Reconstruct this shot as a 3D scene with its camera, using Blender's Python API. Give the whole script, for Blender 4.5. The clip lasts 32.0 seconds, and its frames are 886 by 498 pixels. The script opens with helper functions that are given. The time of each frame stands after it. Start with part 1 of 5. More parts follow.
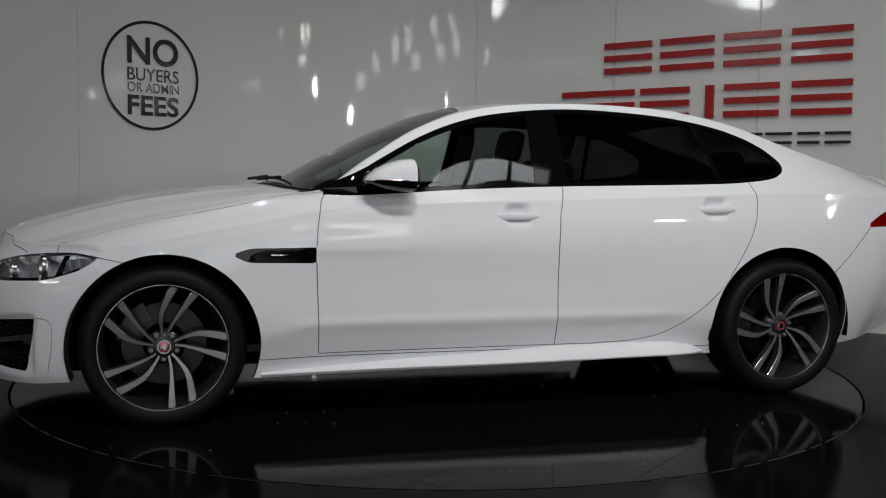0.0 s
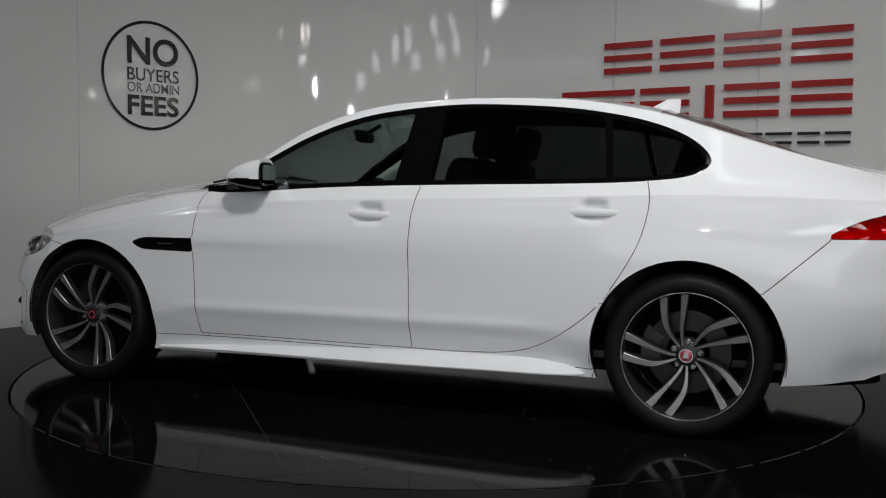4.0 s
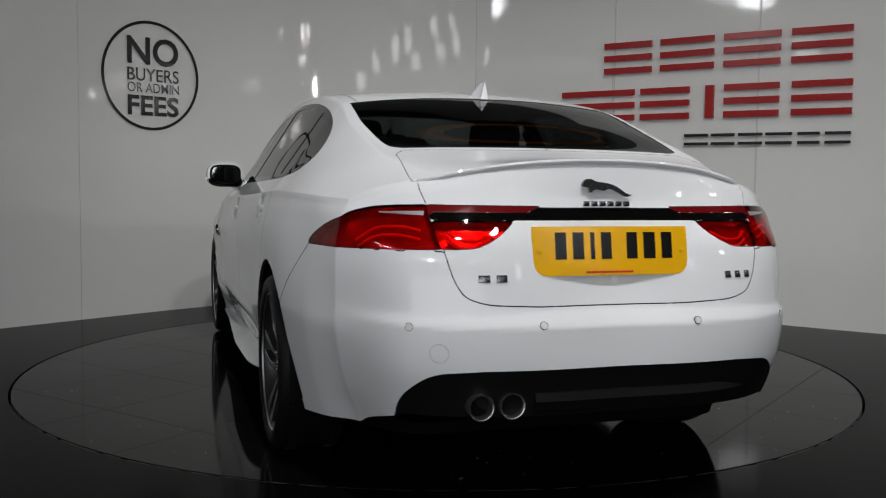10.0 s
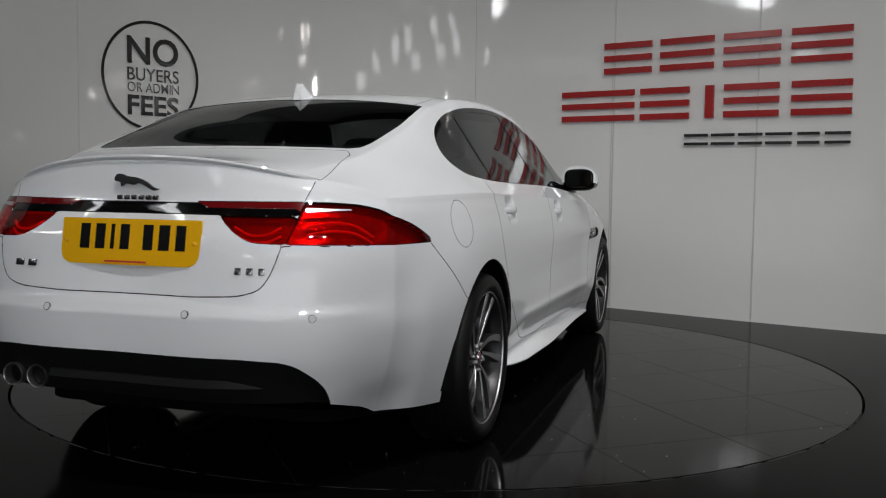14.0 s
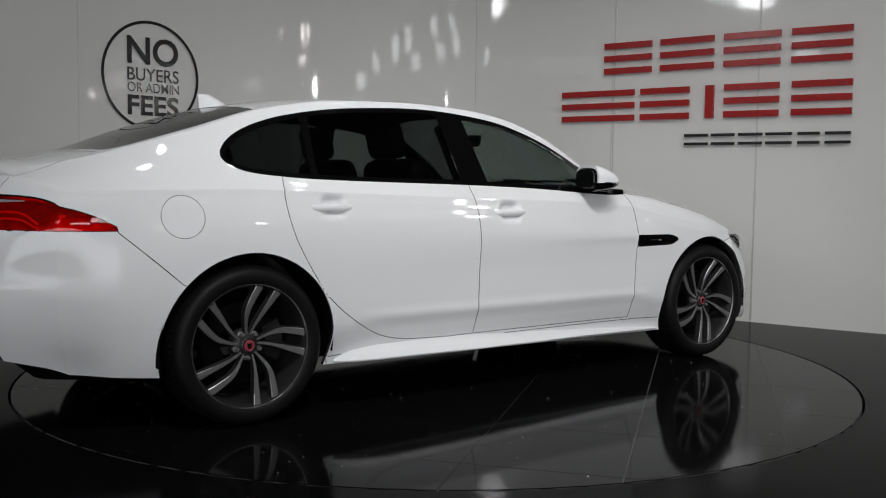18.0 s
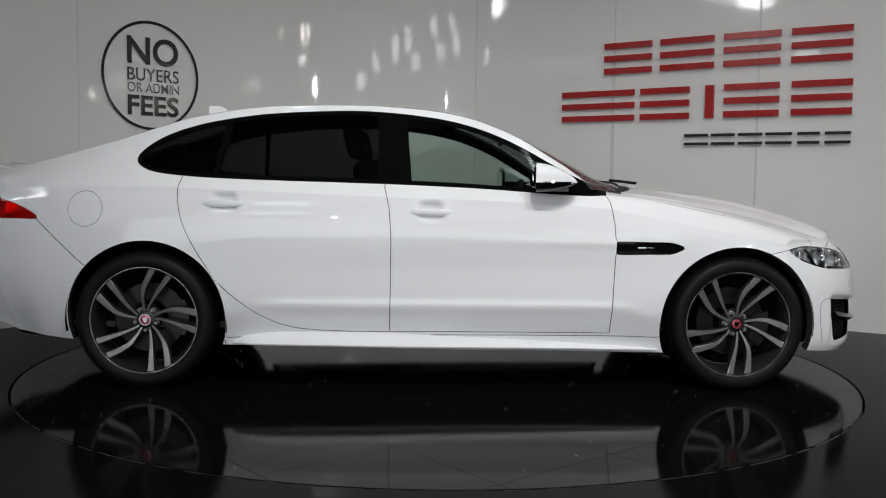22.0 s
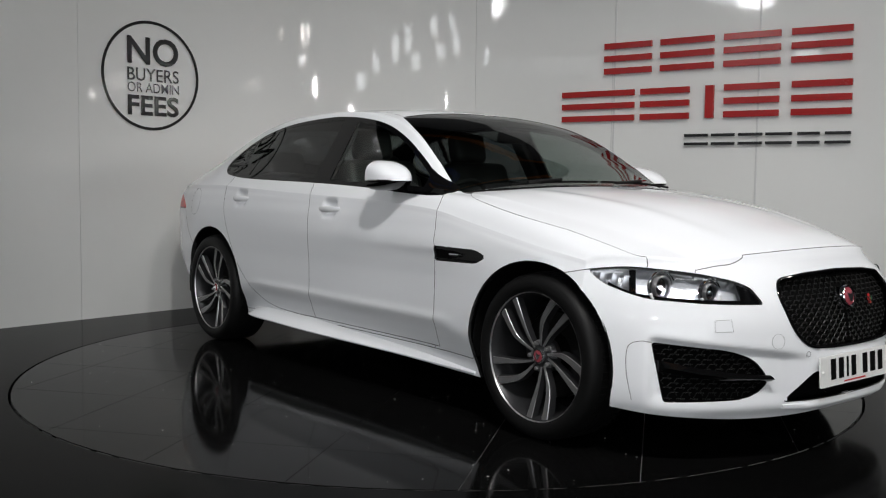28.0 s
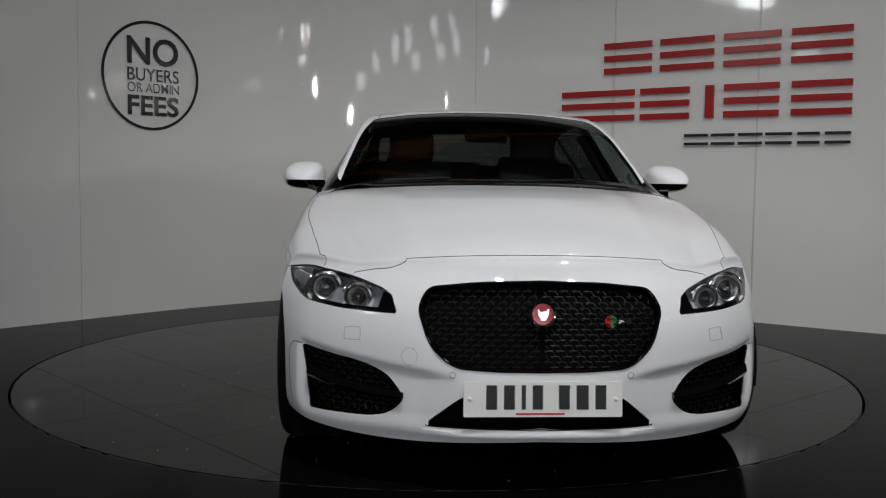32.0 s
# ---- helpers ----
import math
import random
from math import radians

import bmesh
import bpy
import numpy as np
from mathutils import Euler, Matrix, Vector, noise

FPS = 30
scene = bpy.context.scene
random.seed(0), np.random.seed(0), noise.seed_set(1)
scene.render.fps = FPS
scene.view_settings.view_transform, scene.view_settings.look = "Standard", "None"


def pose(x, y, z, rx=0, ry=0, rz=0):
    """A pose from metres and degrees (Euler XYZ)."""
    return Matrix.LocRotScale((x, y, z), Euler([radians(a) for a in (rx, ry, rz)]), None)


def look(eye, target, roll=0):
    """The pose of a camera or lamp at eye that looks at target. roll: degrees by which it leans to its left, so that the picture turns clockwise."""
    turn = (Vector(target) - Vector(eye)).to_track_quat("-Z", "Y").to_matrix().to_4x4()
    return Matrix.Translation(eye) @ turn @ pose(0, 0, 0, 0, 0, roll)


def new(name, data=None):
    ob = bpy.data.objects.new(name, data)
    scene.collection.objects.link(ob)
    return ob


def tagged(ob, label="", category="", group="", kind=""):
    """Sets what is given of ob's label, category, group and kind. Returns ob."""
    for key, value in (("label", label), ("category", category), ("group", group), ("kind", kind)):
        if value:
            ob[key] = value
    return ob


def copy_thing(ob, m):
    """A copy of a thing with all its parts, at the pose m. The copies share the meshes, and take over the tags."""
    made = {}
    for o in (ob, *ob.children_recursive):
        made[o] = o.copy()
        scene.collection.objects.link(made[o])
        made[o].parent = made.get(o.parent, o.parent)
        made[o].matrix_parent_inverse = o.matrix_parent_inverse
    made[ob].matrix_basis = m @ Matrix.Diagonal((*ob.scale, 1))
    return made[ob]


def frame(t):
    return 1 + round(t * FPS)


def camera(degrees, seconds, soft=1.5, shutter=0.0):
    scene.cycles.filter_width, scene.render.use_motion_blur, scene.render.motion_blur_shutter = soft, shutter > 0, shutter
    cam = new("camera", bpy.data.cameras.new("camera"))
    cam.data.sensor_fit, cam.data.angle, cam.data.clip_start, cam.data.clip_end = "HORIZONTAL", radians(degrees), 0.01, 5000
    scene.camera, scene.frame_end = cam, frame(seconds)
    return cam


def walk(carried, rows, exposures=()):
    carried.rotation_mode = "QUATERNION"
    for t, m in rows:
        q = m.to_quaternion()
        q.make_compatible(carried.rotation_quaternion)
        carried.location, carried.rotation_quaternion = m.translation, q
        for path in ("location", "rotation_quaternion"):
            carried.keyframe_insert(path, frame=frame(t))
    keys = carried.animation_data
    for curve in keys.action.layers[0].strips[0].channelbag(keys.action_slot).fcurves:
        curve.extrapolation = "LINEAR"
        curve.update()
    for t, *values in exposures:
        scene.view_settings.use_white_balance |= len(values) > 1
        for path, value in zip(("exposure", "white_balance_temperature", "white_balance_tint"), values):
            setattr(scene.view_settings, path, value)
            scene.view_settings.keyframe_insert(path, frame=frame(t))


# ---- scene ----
EYE = (0.0, -5.405, 1.05)
cam = camera(49.78, 32.0, soft=1.15, shutter=0.3)
AIM = (EYE[0] + 0.00411, EYE[1] + 0.9974, EYE[2] - 0.0721)
walk(cam, [(0.0, look(EYE, AIM, 0.678)), (32.0, look(EYE, AIM, 0.678))],
     [(0.0, -0.93), (3.0, -0.88), (6.0, -0.56), (9.0, -0.60), (12.0, -0.74), (13.0, -0.72), (17.0, -0.62), (19.0, -0.57), (23.0, -0.46), (25.0, -0.36), (28.0, -0.22), (29.0, -0.28), (30.0, -0.56), (31.0, -0.74), (32.0, -0.80)])

# ---- light ----
scene.view_settings.exposure = 0.0
world = bpy.data.worlds.new("world")
world.use_nodes = True
scene.world = world
world.node_tree.nodes["Background"].inputs[0].default_value = (0.8, 0.85, 0.9, 1)
world.node_tree.nodes["Background"].inputs[1].default_value = 0.1


# ---- materials ----
def material(name, base, rough=0.5, metal=0.0, vary=0.06, scale=6.0, bump=0.0, bump_scale=80.0, coat=0.0, rough_vary=0.08,
             emission=None, strength=0.0, specular=0.5, tint=None):
    """A principled surface with two scales of colour and gloss variation."""
    m = bpy.data.materials.new(name)
    m.use_nodes = True
    nt = m.node_tree
    bsdf = nt.nodes["Principled BSDF"]
    co = nt.nodes.new("ShaderNodeTexCoord")
    big = nt.nodes.new("ShaderNodeTexNoise")
    big.inputs["Scale"].default_value = scale
    big.inputs["Detail"].default_value = 6
    small = nt.nodes.new("ShaderNodeTexNoise")
    small.inputs["Scale"].default_value = scale * 14
    small.inputs["Detail"].default_value = 4
    both = nt.nodes.new("ShaderNodeMath")
    both.operation = "MULTIPLY_ADD"
    both.inputs[1].default_value = 0.65
    half = nt.nodes.new("ShaderNodeMath")
    half.operation = "MULTIPLY"
    half.inputs[1].default_value = 0.35
    nt.links.new(co.outputs["Object"], big.inputs["Vector"])
    nt.links.new(co.outputs["Object"], small.inputs["Vector"])
    nt.links.new(small.outputs["Fac"], half.inputs[0])
    nt.links.new(big.outputs["Fac"], both.inputs[0])
    nt.links.new(half.outputs[0], both.inputs[2])
    ramp = nt.nodes.new("ShaderNodeMix")
    ramp.data_type = "RGBA"
    dark = tuple(max(0.0, c * (1 - vary)) for c in base)
    light = tuple(min(1.0, c * (1 + vary)) for c in (tint or base))
    ramp.inputs[6].default_value = (*dark, 1)
    ramp.inputs[7].default_value = (*light, 1)
    nt.links.new(both.outputs[0], ramp.inputs[0])
    nt.links.new(ramp.outputs[2], bsdf.inputs["Base Color"])
    rr = nt.nodes.new("ShaderNodeMapRange")
    rr.inputs["To Min"].default_value = max(0.02, rough - rough_vary)
    rr.inputs["To Max"].default_value = min(1.0, rough + rough_vary)
    nt.links.new(both.outputs[0], rr.inputs["Value"])
    nt.links.new(rr.outputs[0], bsdf.inputs["Roughness"])
    bsdf.inputs["Metallic"].default_value = metal
    bsdf.inputs["Specular IOR Level"].default_value = specular
    bsdf.inputs["Coat Weight"].default_value = coat
    bsdf.inputs["Coat Roughness"].default_value = 0.03
    if bump:
        fine = nt.nodes.new("ShaderNodeTexNoise")
        fine.inputs["Scale"].default_value = bump_scale
        fine.inputs["Detail"].default_value = 5
        nt.links.new(co.outputs["Object"], fine.inputs["Vector"])
        b = nt.nodes.new("ShaderNodeBump")
        b.inputs["Strength"].default_value = bump
        b.inputs["Distance"].default_value = 0.002
        nt.links.new(fine.outputs["Fac"], b.inputs["Height"])
        nt.links.new(b.outputs[0], bsdf.inputs["Normal"])
    if emission:
        bsdf.inputs["Emission Color"].default_value = (*emission, 1)
        bsdf.inputs["Emission Strength"].default_value = strength
    return m


def pane_glass(name, tint, ior=1.5):
    """Thin glass: it tints what is seen through it and mirrors by Fresnel."""
    m = bpy.data.materials.new(name)
    m.use_nodes = True
    nt = m.node_tree
    nt.nodes.remove(nt.nodes["Principled BSDF"])
    see = nt.nodes.new("ShaderNodeBsdfTransparent")
    see.inputs[0].default_value = (*tint, 1)
    gloss = nt.nodes.new("ShaderNodeBsdfGlossy")
    gloss.inputs["Roughness"].default_value = 0.02
    edge = nt.nodes.new("ShaderNodeLayerWeight")
    edge.inputs[0].default_value = 0.5
    power = nt.nodes.new("ShaderNodeMath")
    power.operation = "POWER"
    power.inputs[1].default_value = 5.0
    nt.links.new(edge.outputs["Facing"], power.inputs[0])
    fres = nt.nodes.new("ShaderNodeMath")
    fres.operation = "MULTIPLY_ADD"
    least = 1.8 * ((ior - 1) / (ior + 1)) ** 2
    fres.inputs[1].default_value, fres.inputs[2].default_value = 1 - least, least
    nt.links.new(power.outputs[0], fres.inputs[0])
    mix = nt.nodes.new("ShaderNodeMixShader")
    nt.links.new(fres.outputs[0], mix.inputs[0])
    nt.links.new(see.outputs[0], mix.inputs[1])
    nt.links.new(gloss.outputs[0], mix.inputs[2])
    nt.links.new(mix.outputs[0], nt.nodes["Material Output"].inputs[0])
    return m


PAINT = material("white_car_paint", (0.78, 0.79, 0.81), 0.55, 0, 0.004, 1.5, coat=1.0, rough_vary=0.0, specular=0.0)
BLACK_GLOSS = material("gloss_black_trim", (0.003, 0.003, 0.0032), 0.045, 0, 0.1, 8, rough_vary=0.015, specular=0.3)
BLACK_SATIN = material("black_plastic", (0.007, 0.007, 0.007), 0.45, 0, 0.15, 10, specular=0.12, bump=0.15, bump_scale=700)
RUBBER = material("tyre_rubber", (0.005, 0.005, 0.005), 0.5, 0, 0.25, 9, bump=0.2, bump_scale=300, specular=0.16)
LINER = material("wheel_liner", (0.004, 0.004, 0.004), 0.9, 0, 0.3, 6, bump=0.3, bump_scale=200, specular=0.05)
ALLOY = material("grey_alloy", (0.21, 0.208, 0.21), 0.38, 0.6, 0.1, 12, rough_vary=0.06, coat=0.5)
ALLOY_DARK = material("dark_alloy", (0.034, 0.034, 0.036), 0.36, 0.5, 0.15, 12)
MESH = material("gloss_black_mesh", (0.007, 0.007, 0.007), 0.40, 0, 0.1, 8, specular=0.2)
SILVER = material("silvered_reflector", (0.72, 0.73, 0.75), 0.30, 0.75, 0.05, 14, rough_vary=0.05)
CHROME = material("chrome", (0.75, 0.76, 0.78), 0.08, 1.0, 0.04, 14, rough_vary=0.04)
STEEL = material("brake_steel", (0.035, 0.034, 0.033), 0.35, 1.0, 0.2, 20)
RED_DARK = material("deep_red_lamp_plastic", (0.14, 0.004, 0.006), 0.10, 0, 0.2, 14, coat=1.0, rough_vary=0.03)
RED_CAP = material("red_enamel", (0.36, 0.06, 0.08), 0.25, 0.3, 0.15, 60, coat=0.6)
LAMP_GLASS = pane_glass("clear_lamp_glass", (0.92, 0.93, 0.95))
GLASS = pane_glass("light_tinted_glass", (0.62, 0.70, 0.66))
GLASS_SCREEN = pane_glass("windscreen_glass", (0.33, 0.37, 0.36))
GLASS_DARK = pane_glass("privacy_glass", (0.16, 0.17, 0.17))
RED_GLASS = pane_glass("red_lamp_glass", (0.90, 0.05, 0.05))
RED_BACK = material("red_reflector", (0.62, 0.13, 0.09), 0.20, 0.6, 0.7, 22, bump=0.9, bump_scale=55, rough_vary=0.15)
LOOP = material("bright_light_guide", (0.95, 0.55, 0.40), 0.25, 0.0, 0.1, 14, coat=0.6)
LAMP_BOWL = material("dark_lamp_bowl", (0.30, 0.30, 0.31), 0.16, 0.9, 0.3, 12)
BOWL_FACET = material("faceted_lamp_bowl", (0.70, 0.71, 0.73), 0.30, 0.7, 0.35, 16, bump=0.9, bump_scale=40, rough_vary=0.1)
LENS = pane_glass("projector_lens", (0.8, 0.82, 0.85), 1.9)
YELLOW = material("yellow_plate", (0.80, 0.42, 0.006), 0.12, 0, 0.06, 10, specular=0.5)
WHITE_PLATE = material("white_plate", (0.80, 0.80, 0.78), 0.35, 0, 0.03, 10)
INK = material("black_print", (0.006, 0.006, 0.006), 0.15, 0, 0.1, 20)
RED_INK = material("red_print", (0.5, 0.02, 0.02), 0.4, 0, 0.1, 20)
GREEN_INK = material("green_enamel", (0.02, 0.22, 0.08), 0.3, 0, 0.1, 20)
LEATHER = material("black_leather", (0.02, 0.019, 0.018), 0.5, 0, 0.2, 7, bump=0.3, bump_scale=350)
ALLOY_BRIGHT = material("polished_alloy", (0.62, 0.61, 0.61), 0.34, 1.0, 0.08, 14)
LINING_DARK = material("dark_lining", (0.03, 0.029, 0.028), 0.9, 0, 0.1, 20)
MIRROR = material("mirror_glass", (0.75, 0.77, 0.78), 0.03, 1.0, 0.01, 3, rough_vary=0.01)

WALL = material("white_gloss_panel", (0.79, 0.79, 0.77), 0.045, 0, 0.03, 0.8, bump=0.03, bump_scale=3, rough_vary=0.012, coat=0.0)
ROOM_WALL = material("painted_wall", (0.13, 0.13, 0.135), 0.6, 0, 0.06, 1.2, bump=0.05)
CEILING = material("ceiling_sheet", (0.06, 0.06, 0.06), 0.7, 0, 0.08, 1.0, bump=0.1)
FLOOR = material("polished_black_tile", (0.003, 0.003, 0.003), 0.13, 0, 0.3, 2.5, rough_vary=0.05, specular=0.014, bump=0.012, bump_scale=14)
DISC = material("polished_black_stone", (0.0035, 0.0035, 0.0035), 0.075, 0, 0.5, 3.0, rough_vary=0.04, specular=0.055, bump=0.012, bump_scale=12)
GAP = material("dark_gap", (0.003, 0.003, 0.003), 0.9, 0, 0.2, 5)
RED_SIGN = material("red_acrylic", (0.36, 0.012, 0.012), 0.25, 0, 0.08, 6)
DARK_SIGN = material("dark_acrylic", (0.012, 0.012, 0.013), 0.3, 0, 0.08, 6)
GROUT = material("grey_grout", (0.15, 0.15, 0.15), 0.8, 0, 0.3, 30)
DAYLIGHT = material("daylit_pane", (0.5, 0.5, 0.5), 0.3, emission=(0.95, 0.98, 1.0), strength=8.0)
DULL_DAYLIGHT = material("dull_daylit_pane", (0.5, 0.5, 0.5), 0.3, emission=(0.95, 0.98, 1.0), strength=0.7)
SKYLIGHT = material("skylight_sheet", (0.6, 0.6, 0.6), 0.4, emission=(0.93, 0.97, 1.0), strength=6.0)
BLUE = material("blue_beam_paint", (0.02, 0.06, 0.35), 0.5, 0, 0.15, 3, bump=0.1)
SEAM = material("joint_strip", (0.62, 0.62, 0.61), 0.4, 0, 0.1, 3)
ORANGE = material("orange_beam_paint", (0.55, 0.18, 0.02), 0.5, 0, 0.15, 3, bump=0.1)
BADGE = material("satin_badge", (0.24, 0.24, 0.25), 0.24, 1.0, 0.06, 14)
GLOW = material("lit_tube", (0.9, 0.9, 0.9), 0.5, emission=(1.0, 0.97, 0.92), strength=40.0)


# ---- building blocks ----
def mesh_object(name, verts, faces, mat, parent=None, label="", smooth=False, angle=35.0, normals=None):
    me = bpy.data.meshes.new(name)
    me.from_pydata([tuple(v) for v in verts], [], [tuple(int(i) for i in f) for f in faces])
    if mat:
        me.materials.append(mat)
    if smooth:
        me.polygons.foreach_set("use_smooth", [True] * len(me.polygons))
        me.set_sharp_from_angle(angle=radians(angle))
    me.update()
    if normals is not None:
        me.normals_split_custom_set_from_vertices([tuple(n) for n in normals])
    ob = new(name, me)
    if parent:
        ob.parent = parent
    if label:
        tagged(ob, label)
    return ob


def part(name, bm, mat, parent, label="", smooth=True, angle=35.0):
    bmesh.ops.recalc_face_normals(bm, faces=bm.faces[:])
    me = bpy.data.meshes.new(name)
    bm.to_mesh(me)
    bm.free()
    if mat:
        me.materials.append(mat)
    if smooth:
        me.polygons.foreach_set("use_smooth", [True] * len(me.polygons))
        me.set_sharp_from_angle(angle=radians(angle))
    ob = new(name, me)
    if parent:
        ob.parent = parent
    if label:
        tagged(ob, label)
    return ob


def box(bm, size, m=Matrix(), bevel=0.0, seg=2):
    got = bmesh.ops.create_cube(bm, size=1.0, matrix=m @ Matrix.Diagonal((*size, 1)))
    if bevel:
        edges = list({e for v in got["verts"] for e in v.link_edges})
        bmesh.ops.bevel(bm, geom=edges, offset=bevel, segments=seg, affect="EDGES", profile=0.5)
    return bm


def lathe(bm, profile, m=Matrix(), n=48, close=False):
    """Spin a profile of (radius, height) round local z."""
    rings = []
    for r, h in profile:
        rings.append([bm.verts.new(m @ Vector((r * math.cos(2 * math.pi * k / n), r * math.sin(2 * math.pi * k / n), h))) for k in range(n)])
    pairs = list(zip(rings, rings[1:])) + ([(rings[-1], rings[0])] if close else [])
    for a, b in pairs:
        for k in range(n):
            bm.faces.new((a[k], a[(k + 1) % n], b[(k + 1) % n], b[k]))
    return bm


def prism(bm, outline, depth, m=Matrix()):
    """A plate of the given (x, y) outline, from local z = 0 to depth."""
    lo = [bm.verts.new(m @ Vector((x, y, 0))) for x, y in outline]
    hi = [bm.verts.new(m @ Vector((x, y, depth))) for x, y in outline]
    n = len(outline)
    bm.faces.new(hi)
    bm.faces.new(lo[::-1])
    for k in range(n):
        bm.faces.new((lo[k], lo[(k + 1) % n], hi[(k + 1) % n], hi[k]))
    return bm


def tube(bm, path, radius, n=10, closed=False):
    """A round bar along a path of points."""
    pts = [Vector(p) for p in path]
    rings = []
    for k, p in enumerate(pts):
        a = pts[k - 1] if (k or closed) else p
        b = pts[(k + 1) % len(pts)] if (k + 1 < len(pts) or closed) else p
        d = (b - a).normalized()
        side = d.cross(Vector((0, 0, 1)))
        if side.length < 1e-3:
            side = d.cross(Vector((1, 0, 0)))
        side.normalize()
        up = side.cross(d)
        rings.append([bm.verts.new(p + radius * (math.cos(2 * math.pi * q / n) * side + math.sin(2 * math.pi * q / n) * up)) for q in range(n)])
    for a, b in list(zip(rings, rings[1:])) + ([(rings[-1], rings[0])] if closed else []):
        for q in range(n):
            bm.faces.new((a[q], a[(q + 1) % n], b[(q + 1) % n], b[q]))
    if not closed:
        bm.faces.new(rings[0][::-1])
        bm.faces.new(rings[-1])
    return bm


def spline(xs, ys):
    """A smooth curve through a few values (cubic, no overshoot), for arrays."""
    xs, ys = np.array(xs, float), np.array(ys, float)
    if xs[0] > xs[-1]:
        xs, ys = xs[::-1], ys[::-1]
    h = np.diff(xs)
    d = np.diff(ys) / h
    m = np.zeros(len(xs))
    m[0], m[-1] = d[0], d[-1]
    for k in range(1, len(xs) - 1):
        if d[k - 1] * d[k] > 0:
            w1, w2 = 2 * h[k] + h[k - 1], h[k] + 2 * h[k - 1]
            m[k] = (w1 + w2) / (w1 / d[k - 1] + w2 / d[k])

    def at(x):
        x = np.clip(np.asarray(x, float), xs[0], xs[-1])
        k = np.clip(np.searchsorted(xs, x) - 1, 0, len(xs) - 2)
        t = (x - xs[k]) / h[k]
        return ((2 * t ** 3 - 3 * t ** 2 + 1) * ys[k] + (t ** 3 - 2 * t ** 2 + t) * h[k] * m[k]
                + (3 * t ** 2 - 2 * t ** 3) * ys[k + 1] + (t ** 3 - t ** 2) * h[k] * m[k + 1])
    return at


def smooth_path(points, per=8, closed=False):
    """Points of a Catmull-Rom curve through the given ones."""
    p = [np.array(q, float) for q in points]
    n = len(p)
    out = []
    for k in range(n if closed else n - 1):
        a = p[k - 1] if (k or closed) else 2 * p[0] - p[1]
        b, c = p[k], p[(k + 1) % n]
        d = p[(k + 2) % n] if (k + 2 < n or closed) else 2 * p[-1] - p[-2]
        for j in range(per):
            t = j / per
            out.append(0.5 * (2 * b + (c - a) * t + (2 * a - 5 * b + 4 * c - d) * t * t + (3 * b - a - 3 * c + d) * t ** 3))
    if not closed:
        out.append(p[-1])
    return out
# ---- the showroom ----
WALL_H = 3.3
WALL_LINE = smooth_path([(-4.6, -1.2), (-3.72, 0.18), (-2.605, 1.529), (-1.813, 2.385), (-0.86, 3.10), (0.31, 3.24),
                         (1.428, 2.52), (2.375, 1.795), (3.38, 1.13), (4.6, 0.42)], 12)


def wall_strip(points, height, thick, z0=0.0):
    """A standing strip with thickness along a plan line; its front faces the turntable."""
    pts = [np.array(p) for p in points]
    nor = []
    for k in range(len(pts)):
        d = pts[min(k + 1, len(pts) - 1)] - pts[max(k - 1, 0)]
        d = d / np.hypot(*d)
        nor.append(np.array((-d[1], d[0])))
    bm = bmesh.new()
    rows = []
    for p, n in zip(pts, nor):
        b = p + n * thick
        rows.append([bm.verts.new((p[0], p[1], z0)), bm.verts.new((p[0], p[1], z0 + height)),
                     bm.verts.new((b[0], b[1], z0 + height)), bm.verts.new((b[0], b[1], z0))])
    for a, b in zip(rows, rows[1:]):
        for k in range(4):
            bm.faces.new((a[k], a[(k + 1) % 4], b[(k + 1) % 4], b[k]))
    bm.faces.new(rows[0])
    bm.faces.new(rows[-1][::-1])
    return bm


wall_north = tagged(part("wall_north", wall_strip([p + 0 for p in WALL_LINE], WALL_H, 0.10, 0.0), SEAM, None), "curved backing behind white gloss panels", "wall", kind="structure")
wall_north.location = (0, 0.014, 0)
for a, b in ((0, 1), (1, 2), (2, 5), (5, 6), (6, 7), (7, 8), (8, 9)):
    seg = WALL_LINE[12 * a:12 * b + 1]
    cut = [np.array(q) for q in seg]
    cut[0] = cut[0] + 0.0015 * (cut[1] - cut[0]) / np.hypot(*(cut[1] - cut[0]))
    cut[-1] = cut[-1] + 0.0015 * (cut[-2] - cut[-1]) / np.hypot(*(cut[-2] - cut[-1]))
    part("panel", wall_strip(cut, WALL_H, 0.012), WALL, wall_north).location = (0, -0.014, 0)
for k in (6, 7):
    p, q = WALL_LINE[12 * k] - 0, WALL_LINE[12 * k + 1] - 0
    d = (q - p) / np.hypot(*(q - p))
    bm = bmesh.new()
    box(bm, (.016, .006, WALL_H - .02), pose(p[0] + d[1] * .001, p[1] - .014 - d[0] * .001, WALL_H / 2, 0, 0, math.degrees(math.atan2(d[1], d[0]))), .0025)
    part("cover_strip", bm, SEAM, wall_north, "thin white strip over a panel joint")

